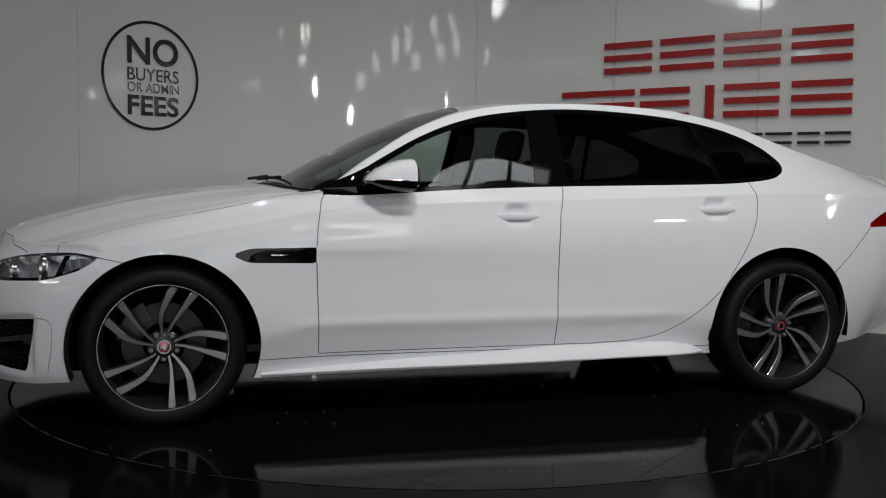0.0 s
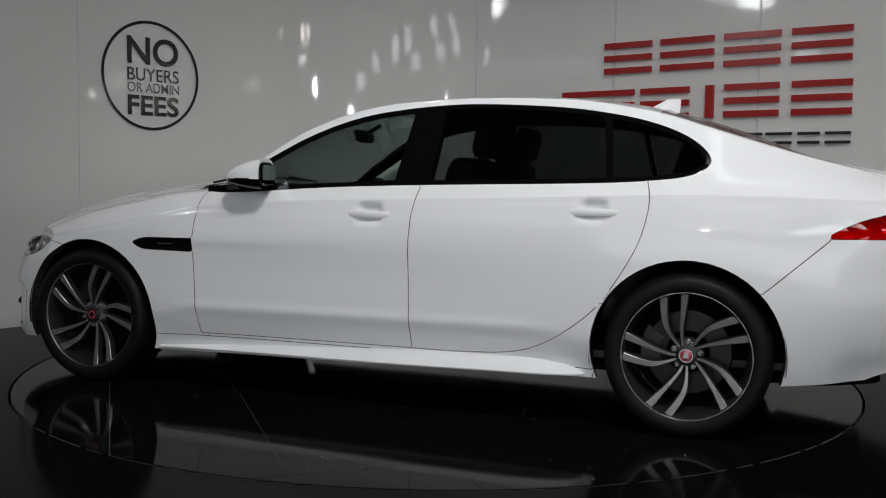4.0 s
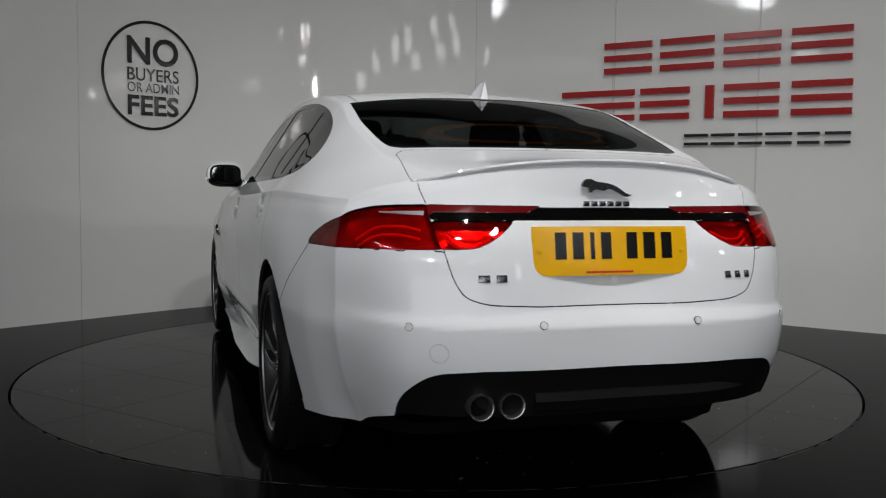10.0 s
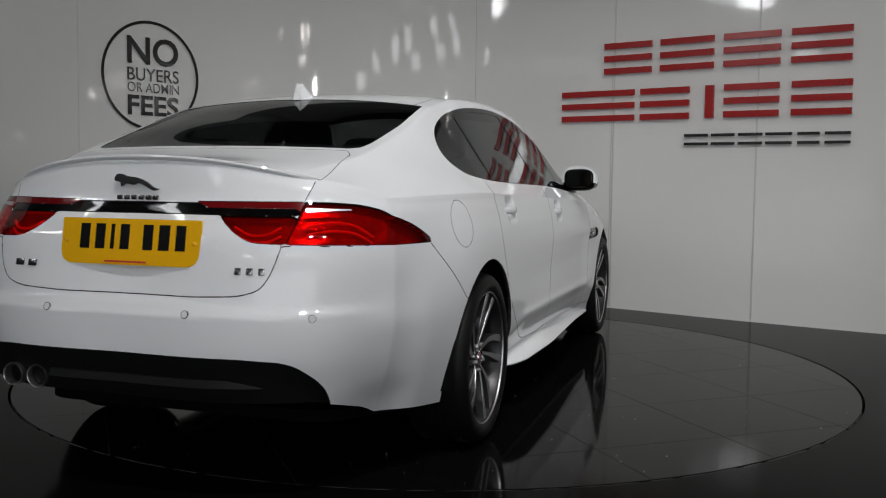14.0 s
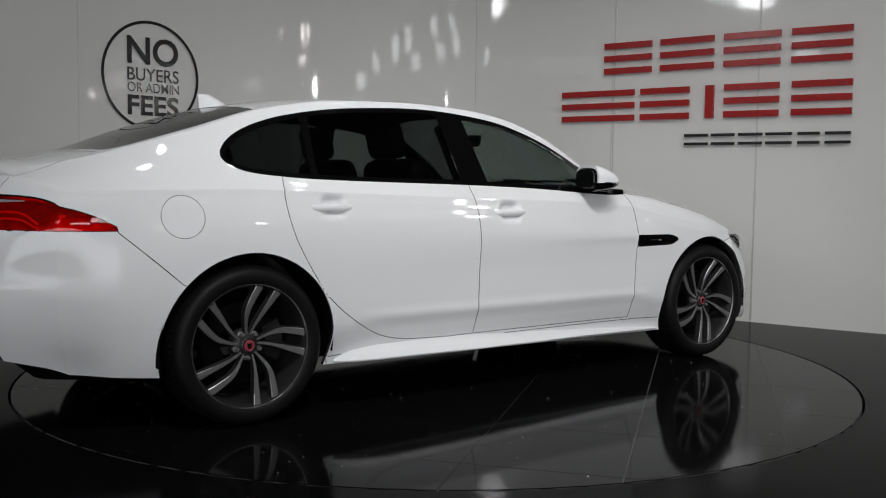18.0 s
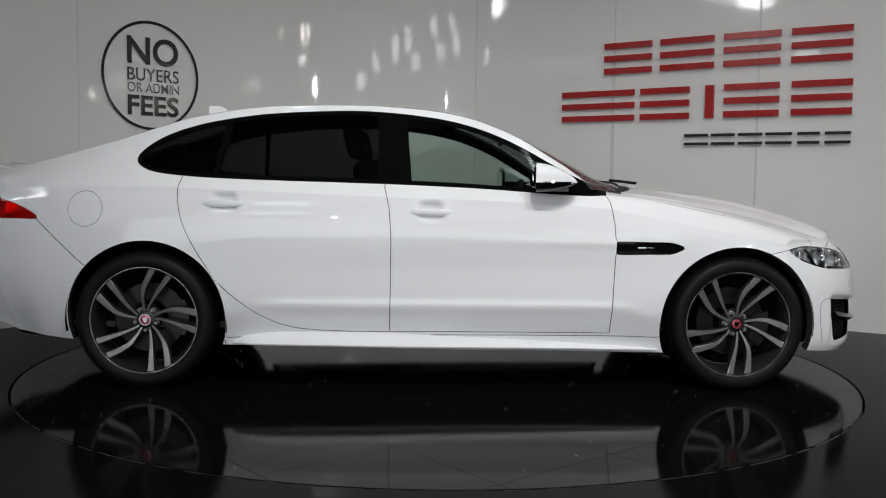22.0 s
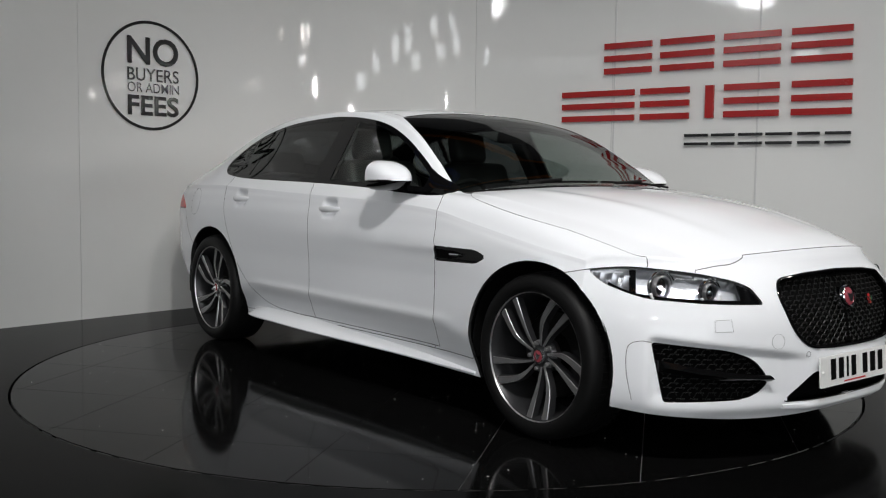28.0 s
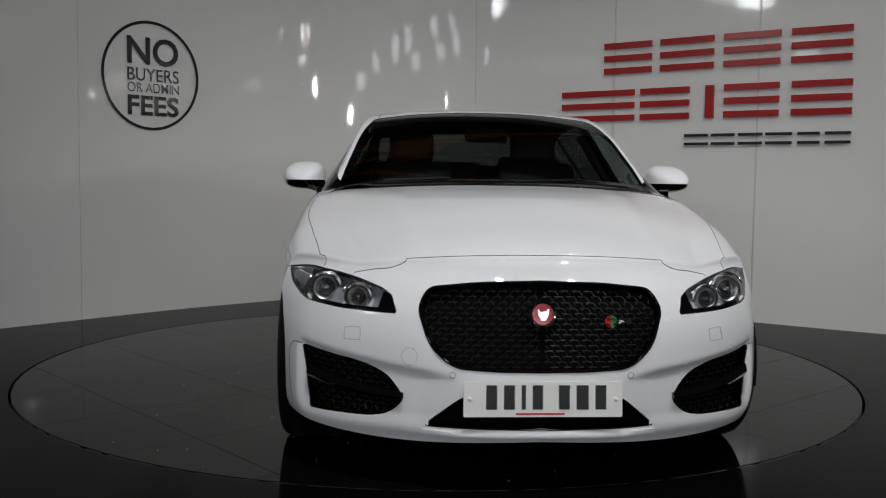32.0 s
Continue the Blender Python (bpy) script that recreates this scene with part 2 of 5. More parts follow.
bm = bmesh.new()
HALL = (-9.0, 9.0, -11.0, 4.2)
TABLE_R = 2.241
ring_in = [bm.verts.new((TABLE_R * math.cos(a), TABLE_R * math.sin(a), 0)) for a in np.linspace(0, 2 * math.pi, 128, endpoint=False)]
mid = [bm.verts.new((3.2 * math.cos(a), 3.2 * math.sin(a), 0)) for a in np.linspace(0, 2 * math.pi, 128, endpoint=False)]
out = []
for a in np.linspace(0, 2 * math.pi, 128, endpoint=False):
    c, s = math.cos(a), math.sin(a)
    r = min((HALL[1] if c > 0 else HALL[0]) / c if abs(c) > 1e-6 else 99, (HALL[3] if s > 0 else HALL[2]) / s if abs(s) > 1e-6 else 99)
    out.append(bm.verts.new((r * c, r * s, 0)))
low = [bm.verts.new((v.co.x, v.co.y, -0.08)) for v in ring_in]
for k in range(128):
    j = (k + 1) % 128
    bm.faces.new((ring_in[k], ring_in[j], mid[j], mid[k]))
    bm.faces.new((mid[k], mid[j], out[j], out[k]))
    bm.faces.new((ring_in[k], ring_in[j], low[j], low[k]))
tagged(part("floor", bm, FLOOR, None, smooth=False), "polished black tiled showroom floor", "floor", kind="structure")
bm = bmesh.new()
box(bm, (18, 15.4, 0.1), pose(0, -3.4, -0.15))
tagged(part("subfloor", bm, GAP, None), "dark pit beneath the turntable", "floor", kind="structure")

for name, size, at in (("wall_south", (18, 0.2, 5.2), (0, -11.1, 2.6)), ("wall_west", (0.2, 15.4, 5.2), (-9.1, -3.4, 2.6)),
                       ("wall_east", (0.2, 15.4, 5.2), (9.1, -3.4, 2.6)), ("wall_back", (18, 0.2, 5.2), (0, 4.3, 2.6))):
    bm = bmesh.new()
    box(bm, size, pose(*at))
    tagged(part(name, bm, ROOM_WALL, None), "plain painted showroom wall", "wall", kind="structure")
bm = bmesh.new()
box(bm, (18.4, 15.8, 0.1), pose(0, -3.4, 5.25))
tagged(part("ceiling", bm, CEILING, None), "grey sheet showroom ceiling", "ceiling", kind="structure")


def spotlight(x, y, z, aim, power, radius=0.09, cone=105):
    """A round showroom floodlight on a rod: can, rim and glowing face, with its lamp."""
    top = tagged(new("spotlight"), "small lit round spotlight hanging on a rod from the ceiling", "spotlight", "ceiling spotlights")
    m = look((x, y, z), aim)
    top.location = (x, y, z)
    bm = bmesh.new()
    tube(bm, [(0, 0, .04), (0, 0, 5.2 - z)], .012, 8)
    lathe(bm, [(.001, 5.195 - z), (.06, 5.195 - z), (.06, 5.17 - z), (.02, 5.15 - z)], n=20)
    part("rod", bm, BLACK_SATIN, top, "thin black rod")
    turn = m.to_quaternion().to_matrix().to_4x4()
    bm = bmesh.new()
    lathe(bm, [(.001, .16), (.07, .16), (radius + .02, .10), (radius + .025, -.015), (radius + .005, -.02), (radius + .003, .02)], turn, n=32)
    part("can", bm, BLACK_SATIN, top, "black lamp can")
    bm = bmesh.new()
    lathe(bm, [(radius, .012), (radius * .5, .010), (.0005, .010)], turn, n=32)
    part("lit_face", bm, GLOW, top, "glowing lamp face")
    lamp = bpy.data.lights.new("flood", "SPOT")
    lamp.energy, lamp.shadow_soft_size, lamp.spot_size, lamp.spot_blend = power, radius, radians(cone), 1.0
    lamp.color = (1.0, 0.992, 0.985)
    new("flood", lamp).matrix_world = Matrix.Translation(m.to_3x3().col[2] * -.03) @ m


for x, y, z, power, radius, aim in ((6.9, -2.4, 2.75, 215, .14, (0.4, 1.2, 1.7)), (4.8, -4.5, 2.24, 145, .14, (1.2, 1.4, 0.9)), (-0.93, -7.1, 2.62, 100, .09, (0.9, 0.4, 0.7)),
                                    (0.4, -4.7, 4.9, 740, .12, (0.2, -0.8, 0.7)), (1.8, -4.7, 4.9, 450, .12, (1.0, 0.0, 0.9))):
    spotlight(x, y, z, aim, power, radius, 64)
for x, y, z, power in ((-1.3, -0.6, 4.9, 55), (1.5, -0.6, 4.9, 60)):
    spotlight(x, y, z, (x * .8, 0.0, 0), power, cone=130)


def wall_lamp(x, y, z, w, h, turn=0):
    """A small upright light box on a wall."""
    top = tagged(new("wall_lamp"), "small lit upright lamp on the showroom wall", "wall lamp", "wall lamps")
    top.matrix_world = pose(x, y, z, 0, 0, turn)
    bm = bmesh.new()
    box(bm, (.06, w + .04, h + .04), pose(-.03, 0, 0), .01)
    part("housing", bm, BLACK_SATIN, top, "black lamp housing")
    bm = bmesh.new()
    box(bm, (.012, w, h), pose(-.066, 0, 0), .004, 1)
    part("lit_face", bm, GLOW, top, "glowing lamp face")


for y, z, w, h in ((-2.52, 3.99, .18, .32), (-3.02, 4.03, .16, .34), (-2.40, 3.45, .08, .2), (-2.72, 3.49, .09, .22),
                   (-2.55, 3.02, .08, .08), (-0.69, 2.54, .06, .13), (-2.01, 1.77, .08, .05)):
    wall_lamp(9.0, y, z, w, h)


def high_window(x, y, z, w, h, turn):
    """A clerestory window with daylight behind."""
    bay = tagged(new("window_1"), "small high window bright with daylight", "window", kind="structure")
    bay.matrix_world = pose(x, y, z, 0, 0, turn)
    for size, at in (((w + .12, .08, .06), (0, 0, h / 2 + .03)), ((w + .12, .08, .06), (0, 0, -h / 2 - .03)), ((.06, .08, h), (w / 2 + .03, 0, 0)), ((.06, .08, h), (-w / 2 - .03, 0, 0)), ((.03, .06, h), (0, 0, 0))):
        b = bmesh.new()
        box(b, size, pose(*at), .008)
        part("window_frame", b, BLACK_SATIN, bay)
    b = bmesh.new()
    box(b, (w, .01, h), pose(0, -.02, 0))
    part("pane", b, DAYLIGHT, bay, "pane bright with daylight")


for x, z, w, h in ((-2.0, 4.80, .9, .34), (-2.75, 4.32, 1.1, .5), (0.56, 4.66, .8, .4), (-0.37, 4.1, 1.1, .34), (3.57, 4.42, .7, .6),
                   (2.74, 3.86, .9, .4), (4.9, 4.26, .7, .6), (6.85, 3.98, .7, .5), (8.3, 3.6, .9, .4)):
    high_window(x, -10.97, z, w, h, 0)
high_window(-8.97, -5.4, 4.90, 3.0, .42, -90)
high_window(-8.97, -8.9, 4.10, 1.1, .4, -90)
west_sky = bpy.data.lights.new("west_daylight", "AREA")
west_sky.shape, west_sky.size, west_sky.size_y, west_sky.energy, west_sky.color = "RECTANGLE", 3.0, .42, 120, (0.95, 0.975, 1.0)
new("west_daylight", west_sky).matrix_world = look((-8.88, -5.4, 4.90), (0.6, 0.2, 0.9))
high_window(-6.3, -10.97, 4.0, 1.4, .45, 0)


def skylight(x, y, w, d, turn):
    """A rooflight strip: a frame of bars and glowing sheets set in the ceiling."""
    light = tagged(new("skylight_1"), "long rooflight strip bright with daylight", "skylight", kind="structure")
    light.matrix_world = pose(x, y, 5.19, 0, 0, turn)
    for size, at in (((w + .1, .05, .05), (0, d / 2 + .025, 0)), ((w + .1, .05, .05), (0, -d / 2 - .025, 0)), ((.05, d, .05), (w / 2 + .025, 0, 0)), ((.05, d, .05), (-w / 2 - .025, 0, 0)),
                     ((.05, d, .05), (-w / 6, 0, 0)), ((.05, d, .05), (w / 6, 0, 0))):
        b = bmesh.new()
        box(b, size, pose(*at), .006)
        part("window_frame", b, BLACK_SATIN, light)
    for k in (-1, 0, 1):
        b = bmesh.new()
        box(b, (w / 3 - .05, d, .008), pose(k * w / 3, 0, 0))
        part("pane", b, SKYLIGHT, light, "sheet bright with daylight")


skylight(2.0, -2.60, 1.5, .22, 12)
skylight(1.75, -1.64, 1.4, .14, 6)


def front_window(x, z, w, h):
    """The shopfront window behind the eye: frame, panes and the sky's light through it."""
    bay = tagged(new("window_2"), "large shopfront window bright with daylight", "window", kind="structure")
    bay.matrix_world = pose(x, -10.97, z)
    for size, at in (((w + .16, .1, .08), (0, 0, h / 2 + .04)), ((w + .16, .1, .08), (0, 0, -h / 2 - .04)), ((.08, .1, h), (w / 2 + .04, 0, 0)), ((.08, .1, h), (-w / 2 - .04, 0, 0)), ((.05, .08, h), (0, 0, 0))):
        b = bmesh.new()
        box(b, size, pose(*at), .01)
        part("window_frame", b, BLACK_SATIN, bay)
    for k in (-1, 1):
        b = bmesh.new()
        box(b, (w / 2 - .03, .01, h), pose(k * w / 4, -.02, 0))
        part("pane", b, DULL_DAYLIGHT, bay, "pane lit by dull daylight")
    sky = bpy.data.lights.new("window_daylight", "AREA")
    sky.shape, sky.size, sky.size_y, sky.energy, sky.color = "RECTANGLE", w, h, 190, (0.93, 0.965, 1.0)
    new("window_daylight", sky).matrix_world = pose(x, -10.90, z, 90, 0, 0)


front_window(-0.4, 1.45, 8.6, 2.5)

def roof_beam(x0, y0, x1, y1, z, mat=ORANGE, label="orange painted steel beam under the roof"):
    """An I-section roof beam."""
    dx, dy = x1 - x0, y1 - y0
    n = math.hypot(dx, dy)
    m = pose((x0 + x1) / 2, (y0 + y1) / 2, z, 0, 0, math.degrees(math.atan2(dy, dx)))
    beam = tagged(new("roof_beam"), label, "roof beam", "roof beams")
    for name, size, up in (("flange", (n, .16, .014), .11), ("web", (n, .012, .206), 0), ("flange", (n, .16, .014), -.11)):
        bm = bmesh.new()
        box(bm, size, pose(0, 0, up))
        part(name, bm, mat, beam)
    beam.matrix_world = m


for y in (-9.0, -5.4):
    roof_beam(-8.9, y, 8.9, y, 5.07)
roof_beam(-4.5, -8.9, 0.0, -5.5, 5.07)
roof_beam(4.5, -8.9, 0.0, -5.5, 5.07)
roof_beam(-2.4, 1.2, 2.4, 4.0, 5.07)
roof_beam(-8.9, 0.9, 8.9, 0.9, 5.07, BLUE, "blue painted steel beam under the roof")

turntable = tagged(new("turntable"), "round polished black turntable set flush in the floor", "turntable")
bm = bmesh.new()
lathe(bm, [(0.001, -.003), (0.8, -.003), (1.6, -.003), (TABLE_R - 0.018, -.003), (TABLE_R - 0.013, -0.004), (TABLE_R - 0.012, -0.06)], n=128)
part("bed", bm, GROUT, turntable, "grey grout bed")


# ---- the turntable's tiles ----
def clip_round(poly, r):
    """An outline clipped to a circle."""
    n = 96
    for k in range(n):
        a = 2 * math.pi * (k + .5) / n
        c, s, d = math.cos(a), math.sin(a), r * math.cos(math.pi / n)
        out = []
        for i in range(len(poly)):
            p, q = poly[i], poly[(i + 1) % len(poly)]
            fp, fq = d - p[0] * c - p[1] * s, d - q[0] * c - q[1] * s
            if fp >= 0:
                out.append(p)
            if (fp >= 0) != (fq >= 0):
                t = fp / (fp - fq)
                out.append((p[0] + t * (q[0] - p[0]), p[1] + t * (q[1] - p[1])))
        poly = out
        if len(poly) < 3:
            return []
    return poly


TILE, JOINT = 0.60, 0.0026
ANG = radians(38.5)
for i in range(-5, 5):
    for j in range(-7, 5):
        a0, b0 = -.17 + TILE * i, 1.015 + .02 + TILE * j
        c, s = math.cos(ANG), math.sin(ANG)
        corner = []
        for u, v in ((a0 + JOINT / 2, b0 + JOINT / 2), (a0 + TILE - JOINT / 2, b0 + JOINT / 2), (a0 + TILE - JOINT / 2, b0 + TILE - JOINT / 2), (a0 + JOINT / 2, b0 + TILE - JOINT / 2)):
            corner.append((u * c - v * s + .009, u * s + v * c + .22))
        poly = clip_round(corner, TABLE_R - .013)
        if len(poly) < 3:
            continue
        bm = bmesh.new()
        prism(bm, poly, .010, pose(0, 0, -.010))
        part("tile", bm, DISC, turntable, smooth=False)


# ---- lettering and sign on the curved wall ----
WALL_U = np.concatenate([[0], np.cumsum([np.hypot(*(b - a)) for a, b in zip(WALL_LINE, WALL_LINE[1:])])])
WALL_X, WALL_Y = np.array([p[0] for p in WALL_LINE]), np.array([p[1] for p in WALL_LINE]) - .014


def on_wall(u, z, off):
    """A point at u metres along the wall, z up, off metres before it."""
    x, y = np.interp(u, WALL_U, WALL_X), np.interp(u, WALL_U, WALL_Y)
    e = .01
    dx = np.interp(u + e, WALL_U, WALL_X) - np.interp(u - e, WALL_U, WALL_X)
    dy = np.interp(u + e, WALL_U, WALL_Y) - np.interp(u - e, WALL_U, WALL_Y)
    L = math.hypot(dx, dy)
    return Vector((x + dy / L * off, y - dx / L * off, z))


def wall_plate(bm, outline, depth, off=.0):
    """A flat plate of (u, z) outline bent onto the wall."""
    lo = [bm.verts.new(on_wall(u, z, off)) for u, z in outline]
    hi = [bm.verts.new(on_wall(u, z, off + depth)) for u, z in outline]
    n = len(outline)
    bm.faces.new(hi)
    bm.faces.new(lo[::-1])
    for k in range(n):
        bm.faces.new((lo[k], lo[(k + 1) % n], hi[(k + 1) % n], hi[k]))


def wall_bar(name, u0, u1, z0, z1, mat, parent, depth):
    bm = bmesh.new()
    wall_plate(bm, [(u0, z0), (u1, z0), (u1, z1), (u0, z1)], depth, .006)
    return part(name, bm, mat, parent, smooth=False)


sign = tagged(new("wall_sign"), "red and dark raised sign of plain bars on the white wall", "sign")
ROWS = ((1.93, 2.18, ((8.20, 8.613), (8.69, 9.13), (9.21, 9.633), (9.712, 10.13))),
        (1.55, 1.80, ((7.81, 8.47), (8.527, 8.94), (9.075, 9.14), (9.222, 9.634), (9.723, 10.14))))
for z0, z1, spans in ROWS:
    for u0, u1 in spans:
        if u1 - u0 < .1:
            wall_bar("red_bar", u0, u1, z0, z1, RED_SIGN, sign, .025)
            continue
        t = (z1 - z0) * .19
        for k in range(3):
            zz = z0 + k * (z1 - z0 - t) / 2
            wall_bar("red_bar", u0, u1, zz, zz + t, RED_SIGN, sign, .025)
for u0, u1 in ((8.91, 9.10), (9.13, 9.31), (9.34, 9.52), (9.545, 9.735), (9.775, 9.93), (9.965, 10.14)):
    for zz in (1.343, 1.409):
        wall_bar("dark_bar", u0, u1, zz, zz + .021, DARK_SIGN, sign, .02)

decal = tagged(new("wall_decal"), "round black vinyl lettering on the white wall", "decal")
CU, CZ = 3.985, 1.815
bm = bmesh.new()
ring = []
for k in range(97):
    a = 2 * math.pi * k / 96
    ring.append([bm.verts.new(on_wall(CU + r * math.cos(a), CZ + r * 1.0 * math.sin(a), o)) for r, o in ((.413, .001), (.413, .0022), (.391, .0022), (.391, .001))])
for a, b in zip(ring, ring[1:]):
    for k in range(4):
        bm.faces.new((a[k], a[(k + 1) % 4], b[(k + 1) % 4], b[k]))
part("ring", bm, INK, decal, "black vinyl ring", smooth=False)


def wall_text(text, u0, u1, z0, z1, name, heavy):
    """A word in the built-in font, stretched to its place and bent onto the wall."""
    cu = bpy.data.curves.new(name, "FONT")
    cu.body = text
    cu.extrude = 0.0
    cu.offset = heavy
    cu.resolution_u = 4
    tmp = new(name, cu)
    dg = bpy.context.evaluated_depsgraph_get()
    me = bpy.data.meshes.new_from_object(tmp.evaluated_get(dg))
    bpy.data.objects.remove(tmp)
    xs, ys = [v.co.x for v in me.vertices], [v.co.y for v in me.vertices]
    x0, x1, y0, y1 = min(xs), max(xs), min(ys), max(ys)
    for v in me.vertices:
        v.co = on_wall(u0 + (v.co.x - x0) / (x1 - x0) * (u1 - u0), z0 + (v.co.y - y0) / (y1 - y0) * (z1 - z0), .0022)
    me.materials.clear()
    me.materials.append(INK)
    ob = new(name, me)
    ob.parent = decal
    return ob


wall_text("NO", 3.785, 4.222, 1.895, 2.105, "word", .022)
wall_text("BUYERS", 3.785, 4.224, 1.772, 1.870, "word", .008)
wall_text("OR ADMIN", 3.785, 4.224, 1.686, 1.760, "word", .002)
wall_text("FEES", 3.785, 4.222, 1.512, 1.665, "word", .026)
# the hidden service door in the panels
hatch = tagged(new("service_door"), "flush white service door in the wall panels", "door", kind="structure")
bm = bmesh.new()
wall_plate(bm, [(7.30, .15), (8.27, .15), (8.27, .157), (7.30, .157)], .002, .0)
wall_plate(bm, [(8.262, .15), (8.27, .15), (8.27, 2.1), (8.262, 2.1)], .0015, .0)
part("seam", bm, SEAM, hatch, smooth=False)


# white dust flecks lying on the stone
rng = random.Random(12)
bm = bmesh.new()
for k in range(240):
    a, r = rng.uniform(0, 6.283), TABLE_R * math.sqrt(rng.random()) * .98
    e = rng.choice((.0012, .0016, .002, .003))
    m = pose(r * math.cos(a), r * math.sin(a), .0055, 0, 0, rng.uniform(0, 180))
    box(bm, (e * rng.uniform(1, 1.8), e, .0012), m)
tagged(part("dust", bm, WHITE_PLATE, turntable, "white dust flecks on black stone", smooth=False), kind="stuff")


# ---- the car: body surface (x forward, y to its left, half of it, mirrored later) ----
XN, XT = 1.72, -2.20
y_sh = spline([1.72, 1.45, 1.0, 0.6, 0, -0.8, -1.3, -1.7, -2.0, -2.2], [.878, .912, .910, .90, .90, .895, .89, .87, .825, .76])
z_sh = spline([1.72, 1.45, 1.1, 0.8, 0.3, -0.4, -1.0, -1.5, -1.9, -2.2], [.747, .796, .861, .915, .945, .965, .985, 1.0, .995, .985])
y_belt = spline([1.72, 1.45, 1.0, 0.8, 0, -0.8, -1.3, -1.5, -1.8, -2.2], [.842, .872, .871, .865, .868, .862, .845, .82, .79, .69])
z_belt = spline([1.72, 1.45, 1.1, 0.8, 0.14, -0.32, -1.03, -1.33, -1.6, -1.9, -2.2], [.770, .850, .925, .968, 1.0, 1.018, 1.035, 1.05, 1.07, 1.06, 1.02])
y_rail = spline([1.72, 1.3, 1.0, 0.83, 0.6, 0.34, 0.1, -0.5, -1.0, -1.32, -1.6, -1.95, -2.2], [.60, .73, .765, .775, .725, .67, .635, .605, .60, .605, .625, .61, .50])
z_rail = spline([1.72, 1.5, 1.3, 1.0, 0.83, 0.6, 0.34, 0.1, -0.13, -0.5, -0.9, -1.26, -1.6, -1.95, -2.2],
                [.760, .868, .928, .985, .995, 1.135, 1.29, 1.375, 1.412, 1.43, 1.418, 1.365, 1.26, 1.145, 1.06])
z_mid = spline([2.2, 2.09, 1.94, 1.63, 1.32, 1.04, 0.97, 0.69, 0.37, 0.14, -0.1, -0.4, -0.7, -1.0, -1.32, -1.69, -2.0, -2.1, -2.3, -2.47],
               [.80, .845, .888, .963, 1.004, 1.028, 1.035, 1.168, 1.323, 1.408, 1.447, 1.463, 1.463, 1.445, 1.395, 1.285, 1.165, 1.145, 1.118, 1.112])
bow = spline([1.72, 1.5, 1.3, 1.0, 0.8, -1.6, -1.95, -2.2], [.48, .27, .13, .03, 0, 0, -.08, -.27])
BELT_S = 0.32


def three(a, b, c, s):
    """A curve through a at 0, b at BELT_S and c at 1."""
    k = BELT_S
    m0, m2 = (b - a) / k, (c - b) / (1 - k)
    m1 = (m0 * (1 - k) + m2 * k)
    t = np.where(s < k, s / k, (s - k) / (1 - k))
    h = np.where(s < k, k, 1 - k)
    p, q = np.where(s < k, a, b), np.where(s < k, b, c)
    u, w = np.where(s < k, m0, m1), np.where(s < k, m1, m2)
    return (2 * t ** 3 - 3 * t ** 2 + 1) * p + (t ** 3 - 2 * t ** 2 + t) * h * u + (3 * t ** 2 - 2 * t ** 3) * q + (t ** 3 - t ** 2) * h * w


def top_at(x0, s):
    """The upper surface: s from the shoulder (0) by the belt to the rail (1) and on to the middle (2)."""
    x0, s = np.asarray(x0, float), np.asarray(s, float)
    ys, yr, zr = y_sh(x0), y_rail(x0), z_rail(x0)
    zc = z_mid(x0 + bow(x0))
    side = np.clip(s, 0, 1)
    y = np.where(s <= 1, three(ys, y_belt(x0), yr, side), yr * (2 - s))
    z_side = three(z_sh(x0), z_belt(x0), zr, side)
    z = np.where(s <= 1, z_side, zc - (zc - zr) * np.abs(np.clip(2 - s, 0, 1)) ** 2.3)
    x = x0 + bow(x0) * (1 - np.clip(np.abs(y) / ys, 0, 1) ** 2.6)
    z = z + 0.007 * np.clip((x - 1.0) / .3, 0, 1) * np.clip((2.12 - x) / .25, 0, 1) * np.exp(-((np.abs(y) - (.52 - .10 * (x - 1.0))) / .055) ** 2)
    return np.stack([x, y, z], -1)


S_FINE = np.linspace(0, 2, 1601)
FRONT_Y = top_at(np.full(1601, XN), S_FINE)[:, 1]
REAR_Y = top_at(np.full(1601, XT), S_FINE)[:, 1]


def rim_at(q):
    """The outline that parts the upper from the lower body: q 0..1 over the nose, 1..2 along the side, 2..3 over the tail."""
    q = np.asarray(q, float)
    sf = np.interp(np.clip(q, 0, 1) * FRONT_Y[0], FRONT_Y[::-1], S_FINE[::-1])
    sr = np.interp(np.clip(3 - q, 0, 1) * REAR_Y[0], REAR_Y[::-1], S_FINE[::-1])
    x0 = np.where(q <= 1, XN, np.where(q >= 2, XT, XN + (XT - XN) * (q - 1)))
    s = np.where(q <= 1, sf, np.where(q >= 2, sr, 0.0))
    return top_at(x0, s)


Q_DENSE = np.linspace(0, 3, 1201)
R_DENSE = rim_at(Q_DENSE)
_d = np.gradient(R_DENSE[:, :2], axis=0)
_d[0] = (0, 1)
_d[-1] = (0, -1)
_d /= np.linalg.norm(_d, axis=1)[:, None]
for _k in range(3):
    _e = np.array([np.convolve(np.pad(_d[:, a], 20, "edge"), np.ones(41) / 41, "valid") for a in (0, 1)]).T
    _e[0], _e[-1] = (0, 1), (0, -1)
    _d = _e / np.linalg.norm(_e, axis=1)[:, None]
OUT_X, OUT_Y = _d[:, 1], -_d[:, 0]

